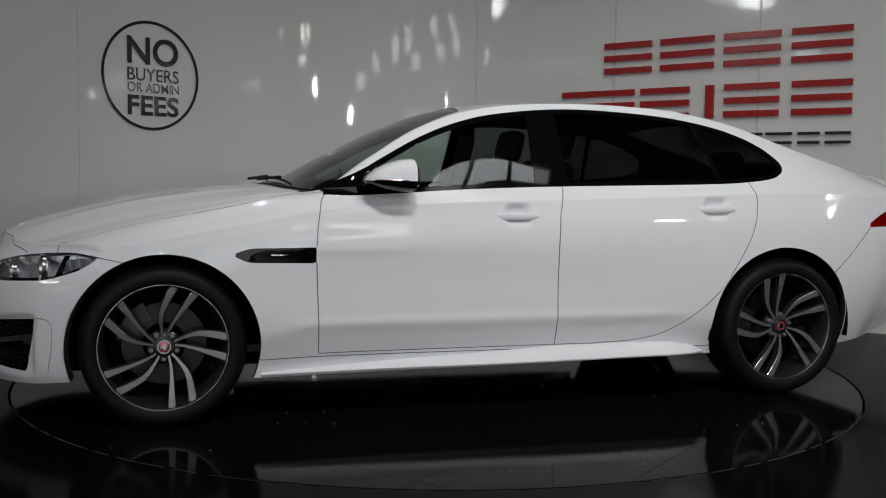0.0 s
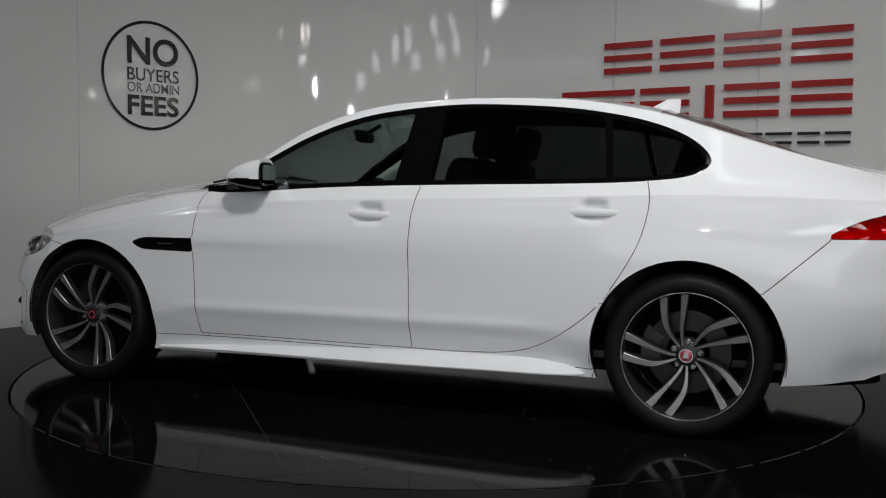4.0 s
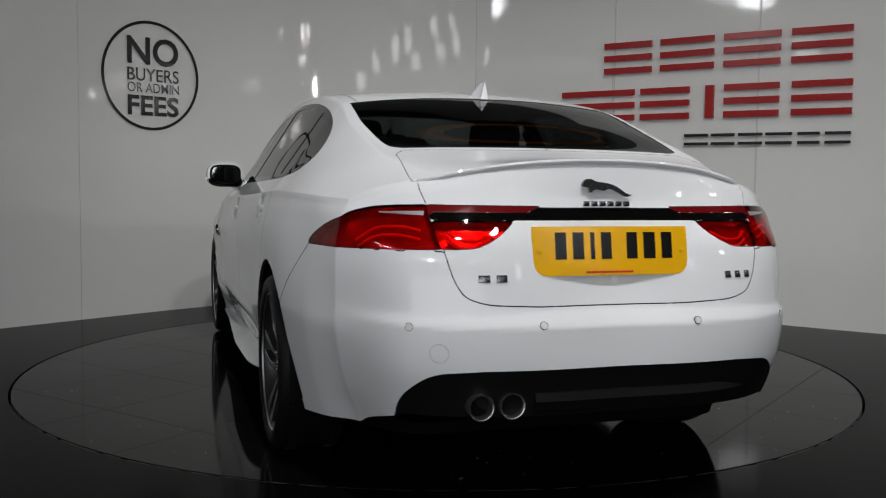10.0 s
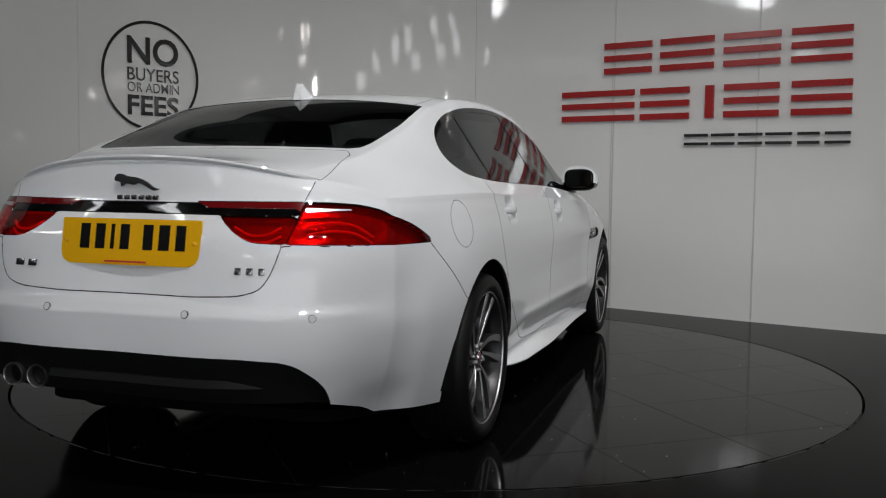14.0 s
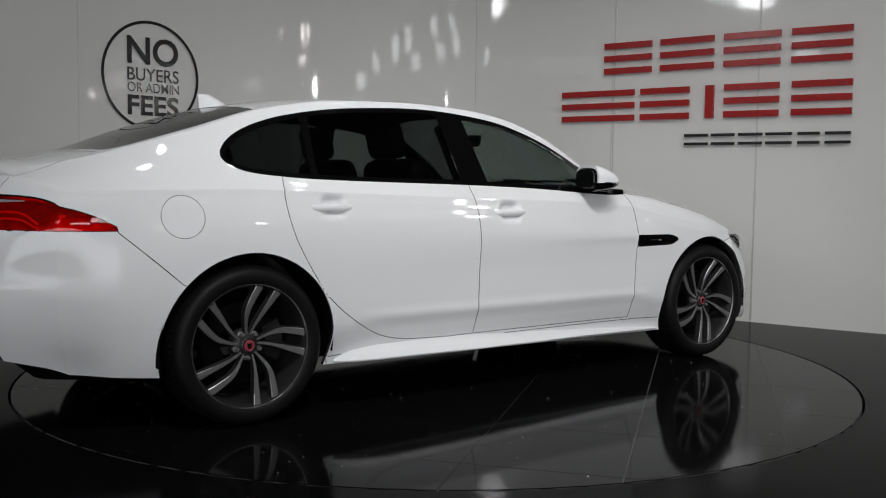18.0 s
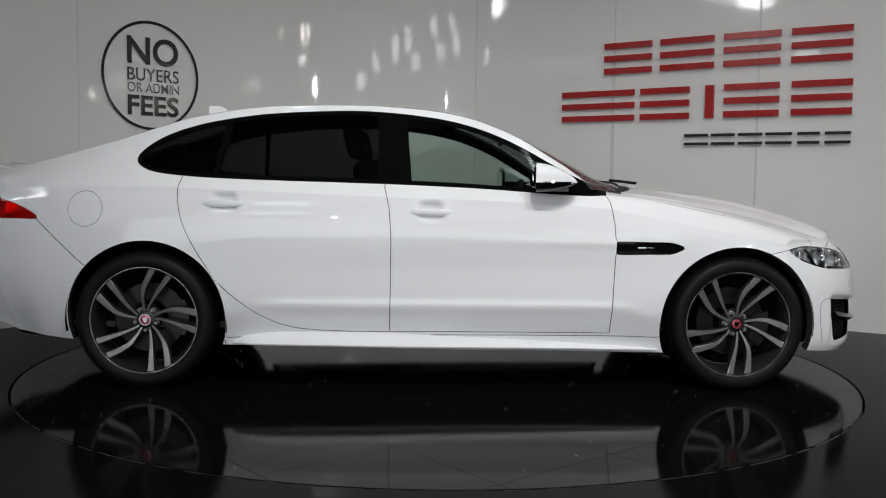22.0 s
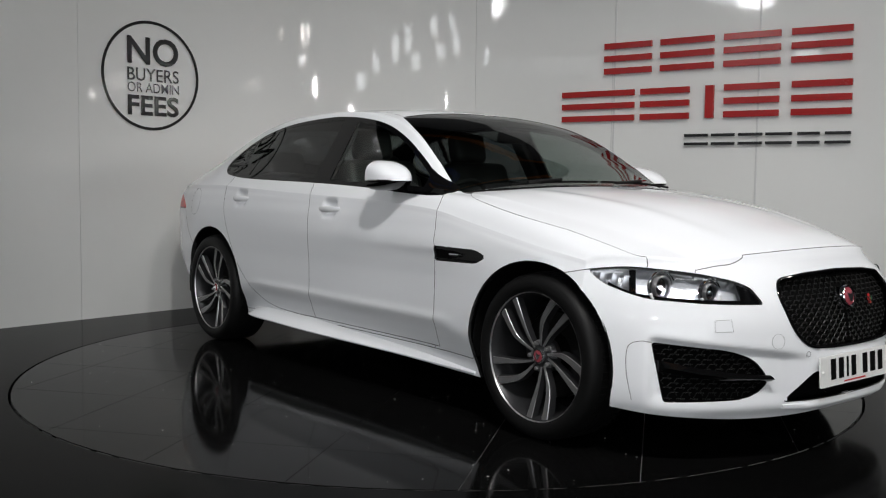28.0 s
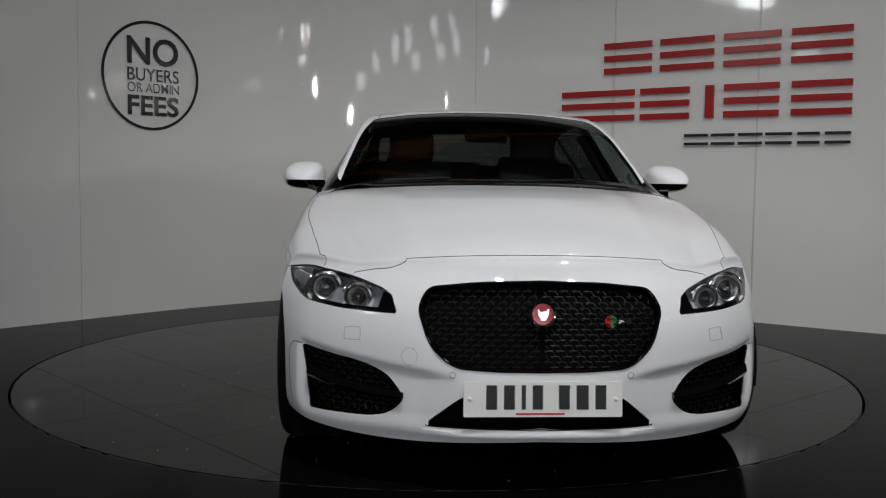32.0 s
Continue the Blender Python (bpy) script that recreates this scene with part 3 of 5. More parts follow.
LEVELS = [1.1, 1.0, .93, .85, .76, .68, .6, .5, .4, .3, .24, .18]
BULGE = {
    0.00: [0, 0, 0, 0, .02, .062, .105, .128, .138, .138, .125, .095],
    0.50: [0, 0, 0, 0, .01, .075, .122, .142, .145, .145, .135, .10],
    0.80: [0, 0, 0, 0, 0, .062, .105, .130, .138, .140, .132, .105],
    1.00: [0, 0, 0, 0, 0, .024, .046, .058, .060, .055, .045, .02],
    1.07: [0, 0, 0, 0, .012, .026, .033, .035, .03, .02, 0, -.02],
    1.22: [0, 0, 0, .012, .026, .022, .018, .018, .014, -.022, -.042, -.048],
    1.55: [0, 0, .008, .024, .03, .026, .020, .018, .014, -.022, -.042, -.048],
    1.77: [0, 0, .015, .03, .035, .036, .035, .032, .022, -.010, -.032, -.045],
    1.87: [0, 0, .02, .04, .05, .052, .05, .045, .035, .015, 0, -.03],
    1.95: [0, 0, .015, .03, .044, .052, .054, .043, .020, -.012, -.035, -.06],
    2.00: [0, 0, .03, .05, .056, .054, .056, .038, .006, -.045, -.07, -.09],
    2.28: [0, .03, .07, .125, .145, .155, .175, .165, .135, .10, .07, .04],
    3.00: [0, 0, .015, .03, .045, .065, .135, .135, .11, .08, .05, 0],
}
BULGE_Q = np.array(sorted(BULGE))
BULGE_F = [spline(LEVELS, BULGE[k]) for k in sorted(BULGE)]
z_low = spline([0, .5, .8, 1, 1.16, 1.83, 1.92, 2.0, 2.1, 2.28, 3], [.185, .175, .19, .21, .19, .222, .236, .26, .30, .34, .34])


def bulge_at(q, z):
    q = np.clip(q, 0, 3)
    step = z - .638
    z_step = z + .026 * np.tanh(step / .007) * np.exp(-(step / .055) ** 2) * np.clip((q - 2.0) / .15, 0, 1)
    rows = np.stack([f(z_step) for f in BULGE_F])
    k = np.clip(np.searchsorted(BULGE_Q, q) - 1, 0, len(BULGE_Q) - 2)
    n = np.arange(len(q))
    a, b = rows[k, n], rows[k + 1, n]
    h = BULGE_Q[k + 1] - BULGE_Q[k]
    t = (q - BULGE_Q[k]) / h
    lo, hi = np.maximum(k - 1, 0), np.minimum(k + 2, len(BULGE_Q) - 1)
    ma = np.where(k > 0, (b - rows[lo, n]) / np.maximum(BULGE_Q[k + 1] - BULGE_Q[lo], 1e-6), 0)
    mb = np.where(k < len(BULGE_Q) - 2, (rows[hi, n] - a) / np.maximum(BULGE_Q[hi] - BULGE_Q[k], 1e-6), 0)
    o = (2 * t ** 3 - 3 * t ** 2 + 1) * a + (t ** 3 - 2 * t ** 2 + t) * h * ma + (3 * t ** 2 - 2 * t ** 3) * b + (t ** 3 - t ** 2) * h * mb
    x = XN + (XT - XN) * (q - 1)
    for hx, hz in ((-1.085, .930), (-.07, .898)):
        o = o - 0.030 * np.exp(-((x - hx) / .056) ** 6 - ((z - hz) / .040) ** 4)
    crease = np.clip((x - 0.1) / .75, 0, 1) * np.clip((1.15 - x) / .2, 0, 1)
    o = o + 0.006 * crease * np.exp(-np.maximum(z - .738, 0) / .035 - np.maximum(.738 - z, 0) / .010)
    brow = .445 + .14 * (q - .6)
    o = o - 0.020 * np.clip((q - .28) / .12, 0, 1) * np.clip((.835 - q) / .02, 0, 1) * np.clip((z - .215) / .06, 0, 1) / (1 + np.exp((z - brow) / .004))
    sill = np.clip((x + 1.0) / .2, 0, 1) * np.clip((1.0 - x) / .15, 0, 1)
    o = o + sill * (0.006 * np.exp(-((z - .425) / .022) ** 2) - 0.006 * np.exp(-((z - .370) / .030) ** 2))
    return o


def low_z(q, z):
    """The lower surface at rim place q and height z."""
    q, z = np.asarray(q, float), np.asarray(z, float)
    r = rim_at(q)
    top = np.minimum(z, r[..., 2])
    near = np.clip((r[..., 2] - top) / 0.03, 0, 1)
    o = bulge_at(q, top) * near
    return np.stack([r[..., 0] + o * np.interp(q, Q_DENSE, OUT_X), r[..., 1] + o * np.interp(q, Q_DENSE, OUT_Y), top], -1)


def low_at(q, v):
    q, v = np.asarray(q, float), np.asarray(v, float)
    zt = rim_at(q)[..., 2]
    return low_z(q, zt + (z_low(q) - zt) * v)


def surface(kind, a, b):
    return np.where(kind[:, None] == 0, top_at(np.clip(a, XT, XN), np.clip(b, 0, 2)), low_at(np.clip(a, 0, 3), np.clip(b, 0, 1)))


def chart_of(name, kind, a, b, pos):
    if name == "xz":
        return pos[:, [0, 2]]
    if name == "xy":
        return pos[:, [0, 1]]
    if name == "qz":
        return np.stack([np.where(kind == 1, a, 9.0), pos[:, 2]], 1)


def inside(poly, pts):
    """Even-odd test for many points."""
    x, y = pts[:, 0], pts[:, 1]
    res = np.zeros(len(pts), bool)
    n = len(poly)
    for k in range(n):
        (x1, y1), (x2, y2) = poly[k], poly[(k + 1) % n]
        if y1 == y2:
            continue
        c = (y1 > y) != (y2 > y)
        res ^= c & (x < (x2 - x1) * (y - y1) / (y2 - y1) + x1)
    return res


def nearest(poly, pts, scale):
    """The closest points on a closed outline, with the first axis scaled."""
    P = np.array(poly, float) * (scale, 1)
    X = pts * (scale, 1)
    best = np.full(len(X), 1e9)
    got = X.copy()
    for k in range(len(P)):
        a, b = P[k], P[(k + 1) % len(P)]
        d = b - a
        L = d @ d
        if L < 1e-14:
            continue
        t = np.clip(((X - a) @ d) / L, 0, 1)
        c = a + t[:, None] * d
        e = np.hypot(*(X - c).T)
        m = e < best
        best[m], got[m] = e[m], c[m]
    return got / (scale, 1), best


def rounded(points, radius, n=5):
    """An outline with its corners rounded; radius is one number or one for each corner."""
    out = []
    m = len(points)
    for k in range(m):
        r = radius[k] if isinstance(radius, (list, tuple)) else radius
        p, a, b = (np.array(points[j % m], float) for j in (k, k - 1, k + 1))
        u, w = a - p, b - p
        lu, lw = np.hypot(*u), np.hypot(*w)
        r = min(r, 0.45 * lu, 0.45 * lw)
        if r < 1e-4:
            out.append(p)
            continue
        s, e = p + u / lu * r, p + w / lw * r
        for j in range(n + 1):
            t = j / n
            out.append((1 - t) ** 2 * s + 2 * t * (1 - t) * p + t * t * e)
    return [tuple(q) for q in out]


def circle(cx, cy, r, n=60):
    return [(cx + r * math.cos(2 * math.pi * k / n), cy + r * math.sin(2 * math.pi * k / n)) for k in range(n)]


QS = 1.15
DLO = smooth_path([(.80, .982), (.14, 1.012), (-.32, 1.028), (-1.03, 1.044), (-1.33, 1.060), (-1.49, 1.088), (-1.545, 1.150), (-1.45, 1.243), (-1.26, 1.318), (-1.0, 1.368),
                   (-.73, 1.392), (-.415, 1.40), (-.13, 1.378), (.106, 1.335), (.341, 1.248), (.60, 1.105)], 5, True)
SEAM_C = smooth_path([(-.45, .288), (-.72, .304), (-.892, .361), (-1.07, .487), (-1.174, .614), (-1.278, .80), (-1.315, .958), (-1.30, 1.055), (-1.27, 1.12)], 5)
FRONT_DOOR = [(.835, .29), (.843, .508), (.850, .70), (.844, .838), (.825, .95), (.79, 1.02), (-.285, 1.06), (-.302, 1.022), (-.275, .90), (-.266, .76), (-.267, .54), (-.271, .29)]
REAR_DOOR = [(-.271, .29), (-.267, .54), (-.266, .76), (-.275, .90), (-.302, 1.022), (-.285, 1.06), (-.32, 1.12)] + [tuple(p) for p in SEAM_C[::-1]]
TRIM = 0.020
pane_cut = [(-.205, 1.5), (-.165, 1.0)], [(-.345, 1.5), (-.335, 1.0)], [(-1.055, 1.5), (-1.135, 1.0)], [(-1.095, 1.5), (-1.165, 1.0)]


def shrunk(poly, d):
    p = np.array(poly)
    a = 0.5 * np.sum(p[:, 0] * np.roll(p[:, 1], -1) - np.roll(p[:, 0], -1) * p[:, 1])
    t = np.roll(p, -1, 0) - np.roll(p, 1, 0)
    t /= np.linalg.norm(t, axis=1)[:, None] + 1e-9
    nrm = np.stack([-t[:, 1], t[:, 0]], 1) * np.sign(a)
    return [tuple(q) for q in p + nrm * d]


def clipped(poly, line, keep):
    """The part of an outline on one side (keep = 1: ahead, -1: behind) of a sloping line."""
    (xa, za), (xb, zb) = line
    f = lambda p: keep * (p[0] - (xa + (xb - xa) * (p[1] - za) / (zb - za)))
    out = []
    for k in range(len(poly)):
        p, q = poly[k], poly[(k + 1) % len(poly)]
        if f(p) >= 0:
            out.append(tuple(p))
        if (f(p) >= 0) != (f(q) >= 0):
            t = f(p) / (f(p) - f(q))
            out.append((p[0] + t * (q[0] - p[0]), p[1] + t * (q[1] - p[1])))
    return out


DLO_IN = shrunk(DLO, TRIM)
PANE_F = clipped(clipped(DLO_IN, pane_cut[0], 1), [(.50, 1.5), (.64, 1.0)], -1)
PANE_R = clipped(clipped(DLO_IN, pane_cut[1], -1), pane_cut[2], 1)
PANE_Q = clipped(DLO_IN, pane_cut[3], -1)
COWL = [(.99, 0), (.985, .2), (.955, .45), (.90, .65), (.83, .765)]
SCREEN = smooth_path(COWL, 4) + smooth_path([(.72, .735), (.5, .683), (.3, .635), (.135, .585)], 4) + smooth_path([(.115, .55), (.085, .3), (.075, 0.0), (.075, -.1)], 4) + [(.99, -.1)]
REAR_GLASS = smooth_path([(-1.33, 0), (-1.325, .3), (-1.315, .55), (-1.33, .57)], 4) + smooth_path([(-1.6, .585), (-1.85, .575), (-1.945, .56)], 4) + smooth_path([(-1.97, .52), (-1.985, .3), (-1.99, 0), (-1.99, -.1)], 4) + [(-1.33, -.1)]
BONNET = smooth_path([(1.05, -.1), (1.045, .1), (1.03, .35), (.985, .58), (.92, .715), (.905, .76), (1.0, .825), (1.2, .846), (1.4, .838), (1.62, .803), (1.78, .772), (1.92, .745), (2.2, .65)], 4) + [(2.6, .6), (2.6, -.1)]
BOOT_TOP = [(-2.035, -.1), (-2.03, .3), (-2.0, .53), (-2.05, .565), (-2.3, .585), (-2.6, .60), (-2.6, -.1)]

# (part, chart, outline, which surfaces may carry it)
REGIONS = [
    ("arch", "xz", circle(1.478, .338, .393), "side"),
    ("arch", "xz", circle(-1.474, .346, .390), "side"),
    ("window_trim", "xz", DLO, "cabin"),
    ("pane_front", "xz", PANE_F, "cabin"),
    ("pane_rear", "xz", PANE_R, "cabin"),
    ("pane_quarter", "xz", PANE_Q, "cabin"),
    ("windscreen", "xy", SCREEN, "roof"),
    ("rear_window", "xy", REAR_GLASS, "roof"),
    ("bonnet", "xy", BONNET, "top"),
    ("cowl", "xy", smooth_path(COWL, 4) + [(.9, .78), (.96, .72)] + smooth_path([(.985, .58), (1.03, .35), (1.045, .1), (1.05, -.1)], 4) + [(.98, -.1)], "roof"),
    ("boot_lid", "xy", BOOT_TOP, "top"),
    ("wing_vent", "xz", rounded([(.853, .690), (.853, .755), (1.135, .752), (1.203, .727), (1.14, .695)], [.004, .004, .04, .018, .04]), "side"),
    ("fuel_flap", "xz", circle(-1.765, .890, .086), "any_side"),
    ("front_door", "xz", FRONT_DOOR, "any_side"),
    ("rear_door", "xz", REAR_DOOR, "any_side"),
    ("headlamp", "qz", rounded([(.992, .718), (.90, .733), (.765, .722), (.66, .708), (.56, .684), (.519, .662), (.486, .606), (.66, .608), (.854, .622), (.95, .668)], [.008, .04, .04, .04, .02, .006, .004, .05, .06, .05]), "front"),
    ("bonnet", "qz", [(.85, .9), (.83, .70), (.70, .70)] + smooth_path([(.70, .722), (.62, .739), (.57, .745), (.54, .754), (.51, .769), (.48, .80)], 3) + [(.48, .9)], "front"),
    ("grille", "qz", rounded([(-.2, .714), (.224, .708), (.40, .690), (.42, .63), (.372, .506), (.30, .440), (.15, .432), (-.2, .430)], [0, .05, .05, .05, .06, .05, .02, 0]), "front"),
    ("intake", "qz", rounded([(.825, .462), (.603, .437), (.519, .404), (.474, .348), (.464, .315), (.508, .272), (.563, .256), (.79, .245)], [.008, .05, .05, .03, .03, .04, .03, .008]), "front"),
    ("lower_grille", "qz", rounded([(-.2, .345), (.27, .345), (.40, .238), (-.2, .228)], [0, .03, .02, 0]), "front"),
    ("tail_lamp", "qz", [(1.945, .836), (2.146, .842), (2.355, .845), (2.319, .914), (2.288, .975)] + smooth_path([(2.19, .9725), (2.10, .966), (2.03, .950), (2.0, .932), (1.977, .905), (1.959, .872), (1.945, .838)], 3), "rear"),
    ("lid_lamp", "qz", rounded([(2.3555, .8445), (2.478, .849), (2.55, .885), (2.605, .930), (2.311, .930)], [.004, .06, .03, .01, .004]), "rear"),
    ("lid_lamp_top", "qz", rounded([(2.2985, .955), (2.66, .955), (2.715, .973), (2.2885, .975)], [.002, .004, .004, .004]), "rear"),
    ("lid_bar", "qz", [(2.310, .932), (3.2, .932), (3.2, .968), (2.70, .968), (2.665, .953), (2.2995, .953)], "rear"),
    ("boot_lid", "qz", rounded([(2.364, .842), (2.397, .756), (2.433, .704), (2.507, .683), (2.7, .674), (3.3, .670), (3.3, 1.3), (2.20, 1.3), (2.24, 1.05), (2.290, .976), (2.319, .914)], [0, .04, .03, .05, .04, 0, 0, 0, .05, .02, 0]), "rear"),
    ("valance", "qz", rounded([(2.20, .2), (2.205, .345), (2.238, .407), (2.334, .480), (2.51, .492), (3.3, .493), (3.3, .2)], [0, .06, .05, .06, .04, 0, 0]), "rear"),
    ("side_skirt", "xz", [(1.14, .27), (1.14, .1), (-1.09, .1), (-1.09, .25), (-.98, .258), (-.4, .272), (.9, .275)], "side"),
    ("front_bumper", "xz", [(1.40, .66), (1.60, .690), (1.76, .722), (1.95, .728), (1.95, .80), (2.6, .80), (2.6, .1), (1.40, .1)], "fore"),
    ("rear_bumper", "xz", [(-1.70, .55), (-1.78, .623), (-1.9, .73), (-2.02, .836), (-2.9, .842), (-2.9, .1), (-1.60, .1)], "aft"),
]


# ---- the grid over the body, cut into panels ----
NX, N0, N1, NV = 280, 44, 54, 54
S_ROW = np.concatenate([np.linspace(0, 1, N0 + 1), np.linspace(1, 2, N1 + 1)[1:]])
X_ROW = np.linspace(XN, XT, NX + 1)
NS = N0 + N1
nt_ = (NX + 1) * (NS + 1)
gx, gs = np.meshgrid(X_ROW, S_ROW, indexing="ij")
cols = [(0, j) for j in range(NS, -1, -1)] + [(i, 0) for i in range(1, NX + 1)] + [(NX, j) for j in range(1, NS + 1)]
q_col = np.array([np.clip(top_at(XN, S_ROW[j])[1] / FRONT_Y[0], 0, 1) if i == 0 and j > 0 else
                  (3 - top_at(XT, S_ROW[j])[1] / REAR_Y[0] if i == NX and j > 0 else 1 + i / NX) for i, j in cols])
v_row = np.linspace(0, 1, NV + 1)[1:]
qq, vv = np.meshgrid(q_col, v_row, indexing="ij")
KIND = np.concatenate([np.zeros(nt_, int), np.ones(qq.size, int)])
PA = np.concatenate([gx.ravel(), qq.ravel()])
PB = np.concatenate([gs.ravel(), vv.ravel()])
POS = surface(KIND, PA, PB)
top_id = lambda i, j: i * (NS + 1) + j
FACES = []
for i in range(NX):
    for j in range(NS):
        FACES.append((top_id(i, j), top_id(i, j + 1), top_id(i + 1, j + 1), top_id(i + 1, j)))
N_TOP = len(FACES)
head = [top_id(i, j) for i, j in cols]
low_id = lambda c, r: head[c] if r == 0 else nt_ + c * NV + r - 1
for c in range(len(cols) - 1):
    for r in range(NV):
        FACES.append((low_id(c, r), low_id(c + 1, r), low_id(c + 1, r + 1), low_id(c, r + 1)))
FACES = np.array(FACES)
HEAD = np.zeros(len(POS), bool)
HEAD[head] = True
HEAD_Q = np.zeros(len(POS))
HEAD_Q[head] = q_col
Q_OF = np.where(KIND == 1, PA, HEAD_Q)
mid_p = POS[FACES].mean(1)
is_low = np.arange(len(FACES)) >= N_TOP
face_q = np.where(is_low, Q_OF[FACES].mean(1), -1)
face_s = np.where(is_low, -1, PB[FACES].mean(1))
MAY = {
    "side": is_low & (face_q > 0.9) & (face_q < 2.1),
    "cabin": ~is_low & (face_s < 1.25),
    "any_side": (is_low & (face_q > 1) & (face_q < 2)) | (~is_low & (face_s < 0.7)),
    "roof": ~is_low & (face_s > 0.85),
    "top": ~is_low,
    "front": is_low & (face_q < 1.02),
    "rear": is_low & (face_q > 1.93),
    "fore": is_low & (face_q < 1.2),
    "aft": is_low & (face_q > 1.75),
}
names = [r[0] for r in REGIONS]
LABEL = np.full(len(FACES), -1)
held = np.zeros(len(POS), bool)
for n, (name, chart, poly, may) in enumerate(REGIONS):
    poly = [tuple(p) for p in poly]
    if chart == "qz":
        c_face = np.stack([face_q, mid_p[:, 2]], 1)
    else:
        c_face = mid_p[:, [0, 2]] if chart == "xz" else mid_p[:, [0, 1]]
    trim = names.index("window_trim")
    free = (LABEL < 0) | (LABEL == trim) if name.startswith("pane_") else LABEL < 0
    hit = MAY[may] & free & inside(poly, c_face)
    LABEL[hit] = n
    other = MAY[may] & free & (LABEL != n)
    touch = np.zeros(len(POS), bool)
    touch[FACES[hit].ravel()] = True
    rest = np.zeros(len(POS), bool)
    rest[FACES[other].ravel()] = True
    ids = np.nonzero(touch & rest & ~held)[0]
    if not len(ids):
        continue
    scale = QS if chart == "qz" else 1.0

    def chart_now(a, b):
        pos = surface(KIND[ids], a, b)
        if chart == "qz":
            return np.stack([np.where(KIND[ids] == 1, a, HEAD_Q[ids]), pos[:, 2]], 1)
        return pos[:, [0, 2]] if chart == "xz" else pos[:, [0, 1]]

    a, b = PA[ids].copy(), PB[ids].copy()
    now = chart_now(a, b)
    goal, far = nearest(poly, now, scale)
    ok = far < 0.03
    side_rim = HEAD[ids]
    on_mid = (KIND[ids] == 0) & (b > 1.9999)
    for _ in range(5):
        e = 1e-5
        now = chart_now(a, b)
        ja, jb = (chart_now(a + e, b) - now) / e, (chart_now(a, b - e) - now) / -e
        d = goal - now
        det = ja[:, 0] * jb[:, 1] - ja[:, 1] * jb[:, 0]
        det = np.where(np.abs(det) < 1e-9, 1e-9, det)
        da = (d[:, 0] * jb[:, 1] - d[:, 1] * jb[:, 0]) / det
        db = (ja[:, 0] * d[:, 1] - ja[:, 1] * d[:, 0]) / det
        flat = (d * ja).sum(1) / np.maximum((ja * ja).sum(1), 1e-12)
        lone = side_rim | on_mid
        move_a = np.where(lone, np.where((b < 1e-6) | on_mid, flat, 0.0), da)
        a = a + np.where(ok, np.clip(move_a, -.03, .03), 0)
        b = b + np.where(ok & ~lone, np.clip(db, -.06, .06), 0)
    edge_x = (KIND[ids] == 0) & side_rim & (np.isclose(PA[ids], XN) | np.isclose(PA[ids], XT))
    a = np.where(edge_x, PA[ids], np.where(KIND[ids] == 0, np.clip(a, XT, XN), np.clip(a, 0, 3)))
    b = np.where(KIND[ids] == 0, np.clip(b, 0, 2), np.clip(b, 0, 1))
    moved = surface(KIND[ids], a, b)
    fine = np.linalg.norm(moved - POS[ids], axis=1) < 0.035
    sel = ids[fine]
    PA[sel], PB[sel] = a[fine], b[fine]
    POS[sel] = moved[fine]
    held[sel] = True
FACE_PART = np.array([names[k] if k >= 0 else "" for k in LABEL], dtype=object)
mid_p = POS[FACES].mean(1)
FACE_PART[(FACE_PART == "") & ~is_low & (face_s > 1.12) & (mid_p[:, 0] < .4) & (mid_p[:, 0] > -1.45)] = "roof"
FACE_PART[(FACE_PART == "") & (mid_p[:, 0] > .8)] = "front_wing"
FACE_PART[FACE_PART == ""] = "rear_wing"

# smooth normals of the whole skin
fa = POS[FACES]
fn = np.cross(fa[:, 2] - fa[:, 0], fa[:, 3] - fa[:, 1])
NRM = np.zeros_like(POS)
for k in range(4):
    np.add.at(NRM, FACES[:, k], fn)
on_axis = np.abs(POS[:, 1]) < 1e-5
NRM[on_axis, 1] = 0
POS[on_axis, 1] = 0
NRM /= np.linalg.norm(NRM, axis=1)[:, None] + 1e-12
if NRM[top_id(NX // 2, NS), 2] < 0:
    NRM = -NRM


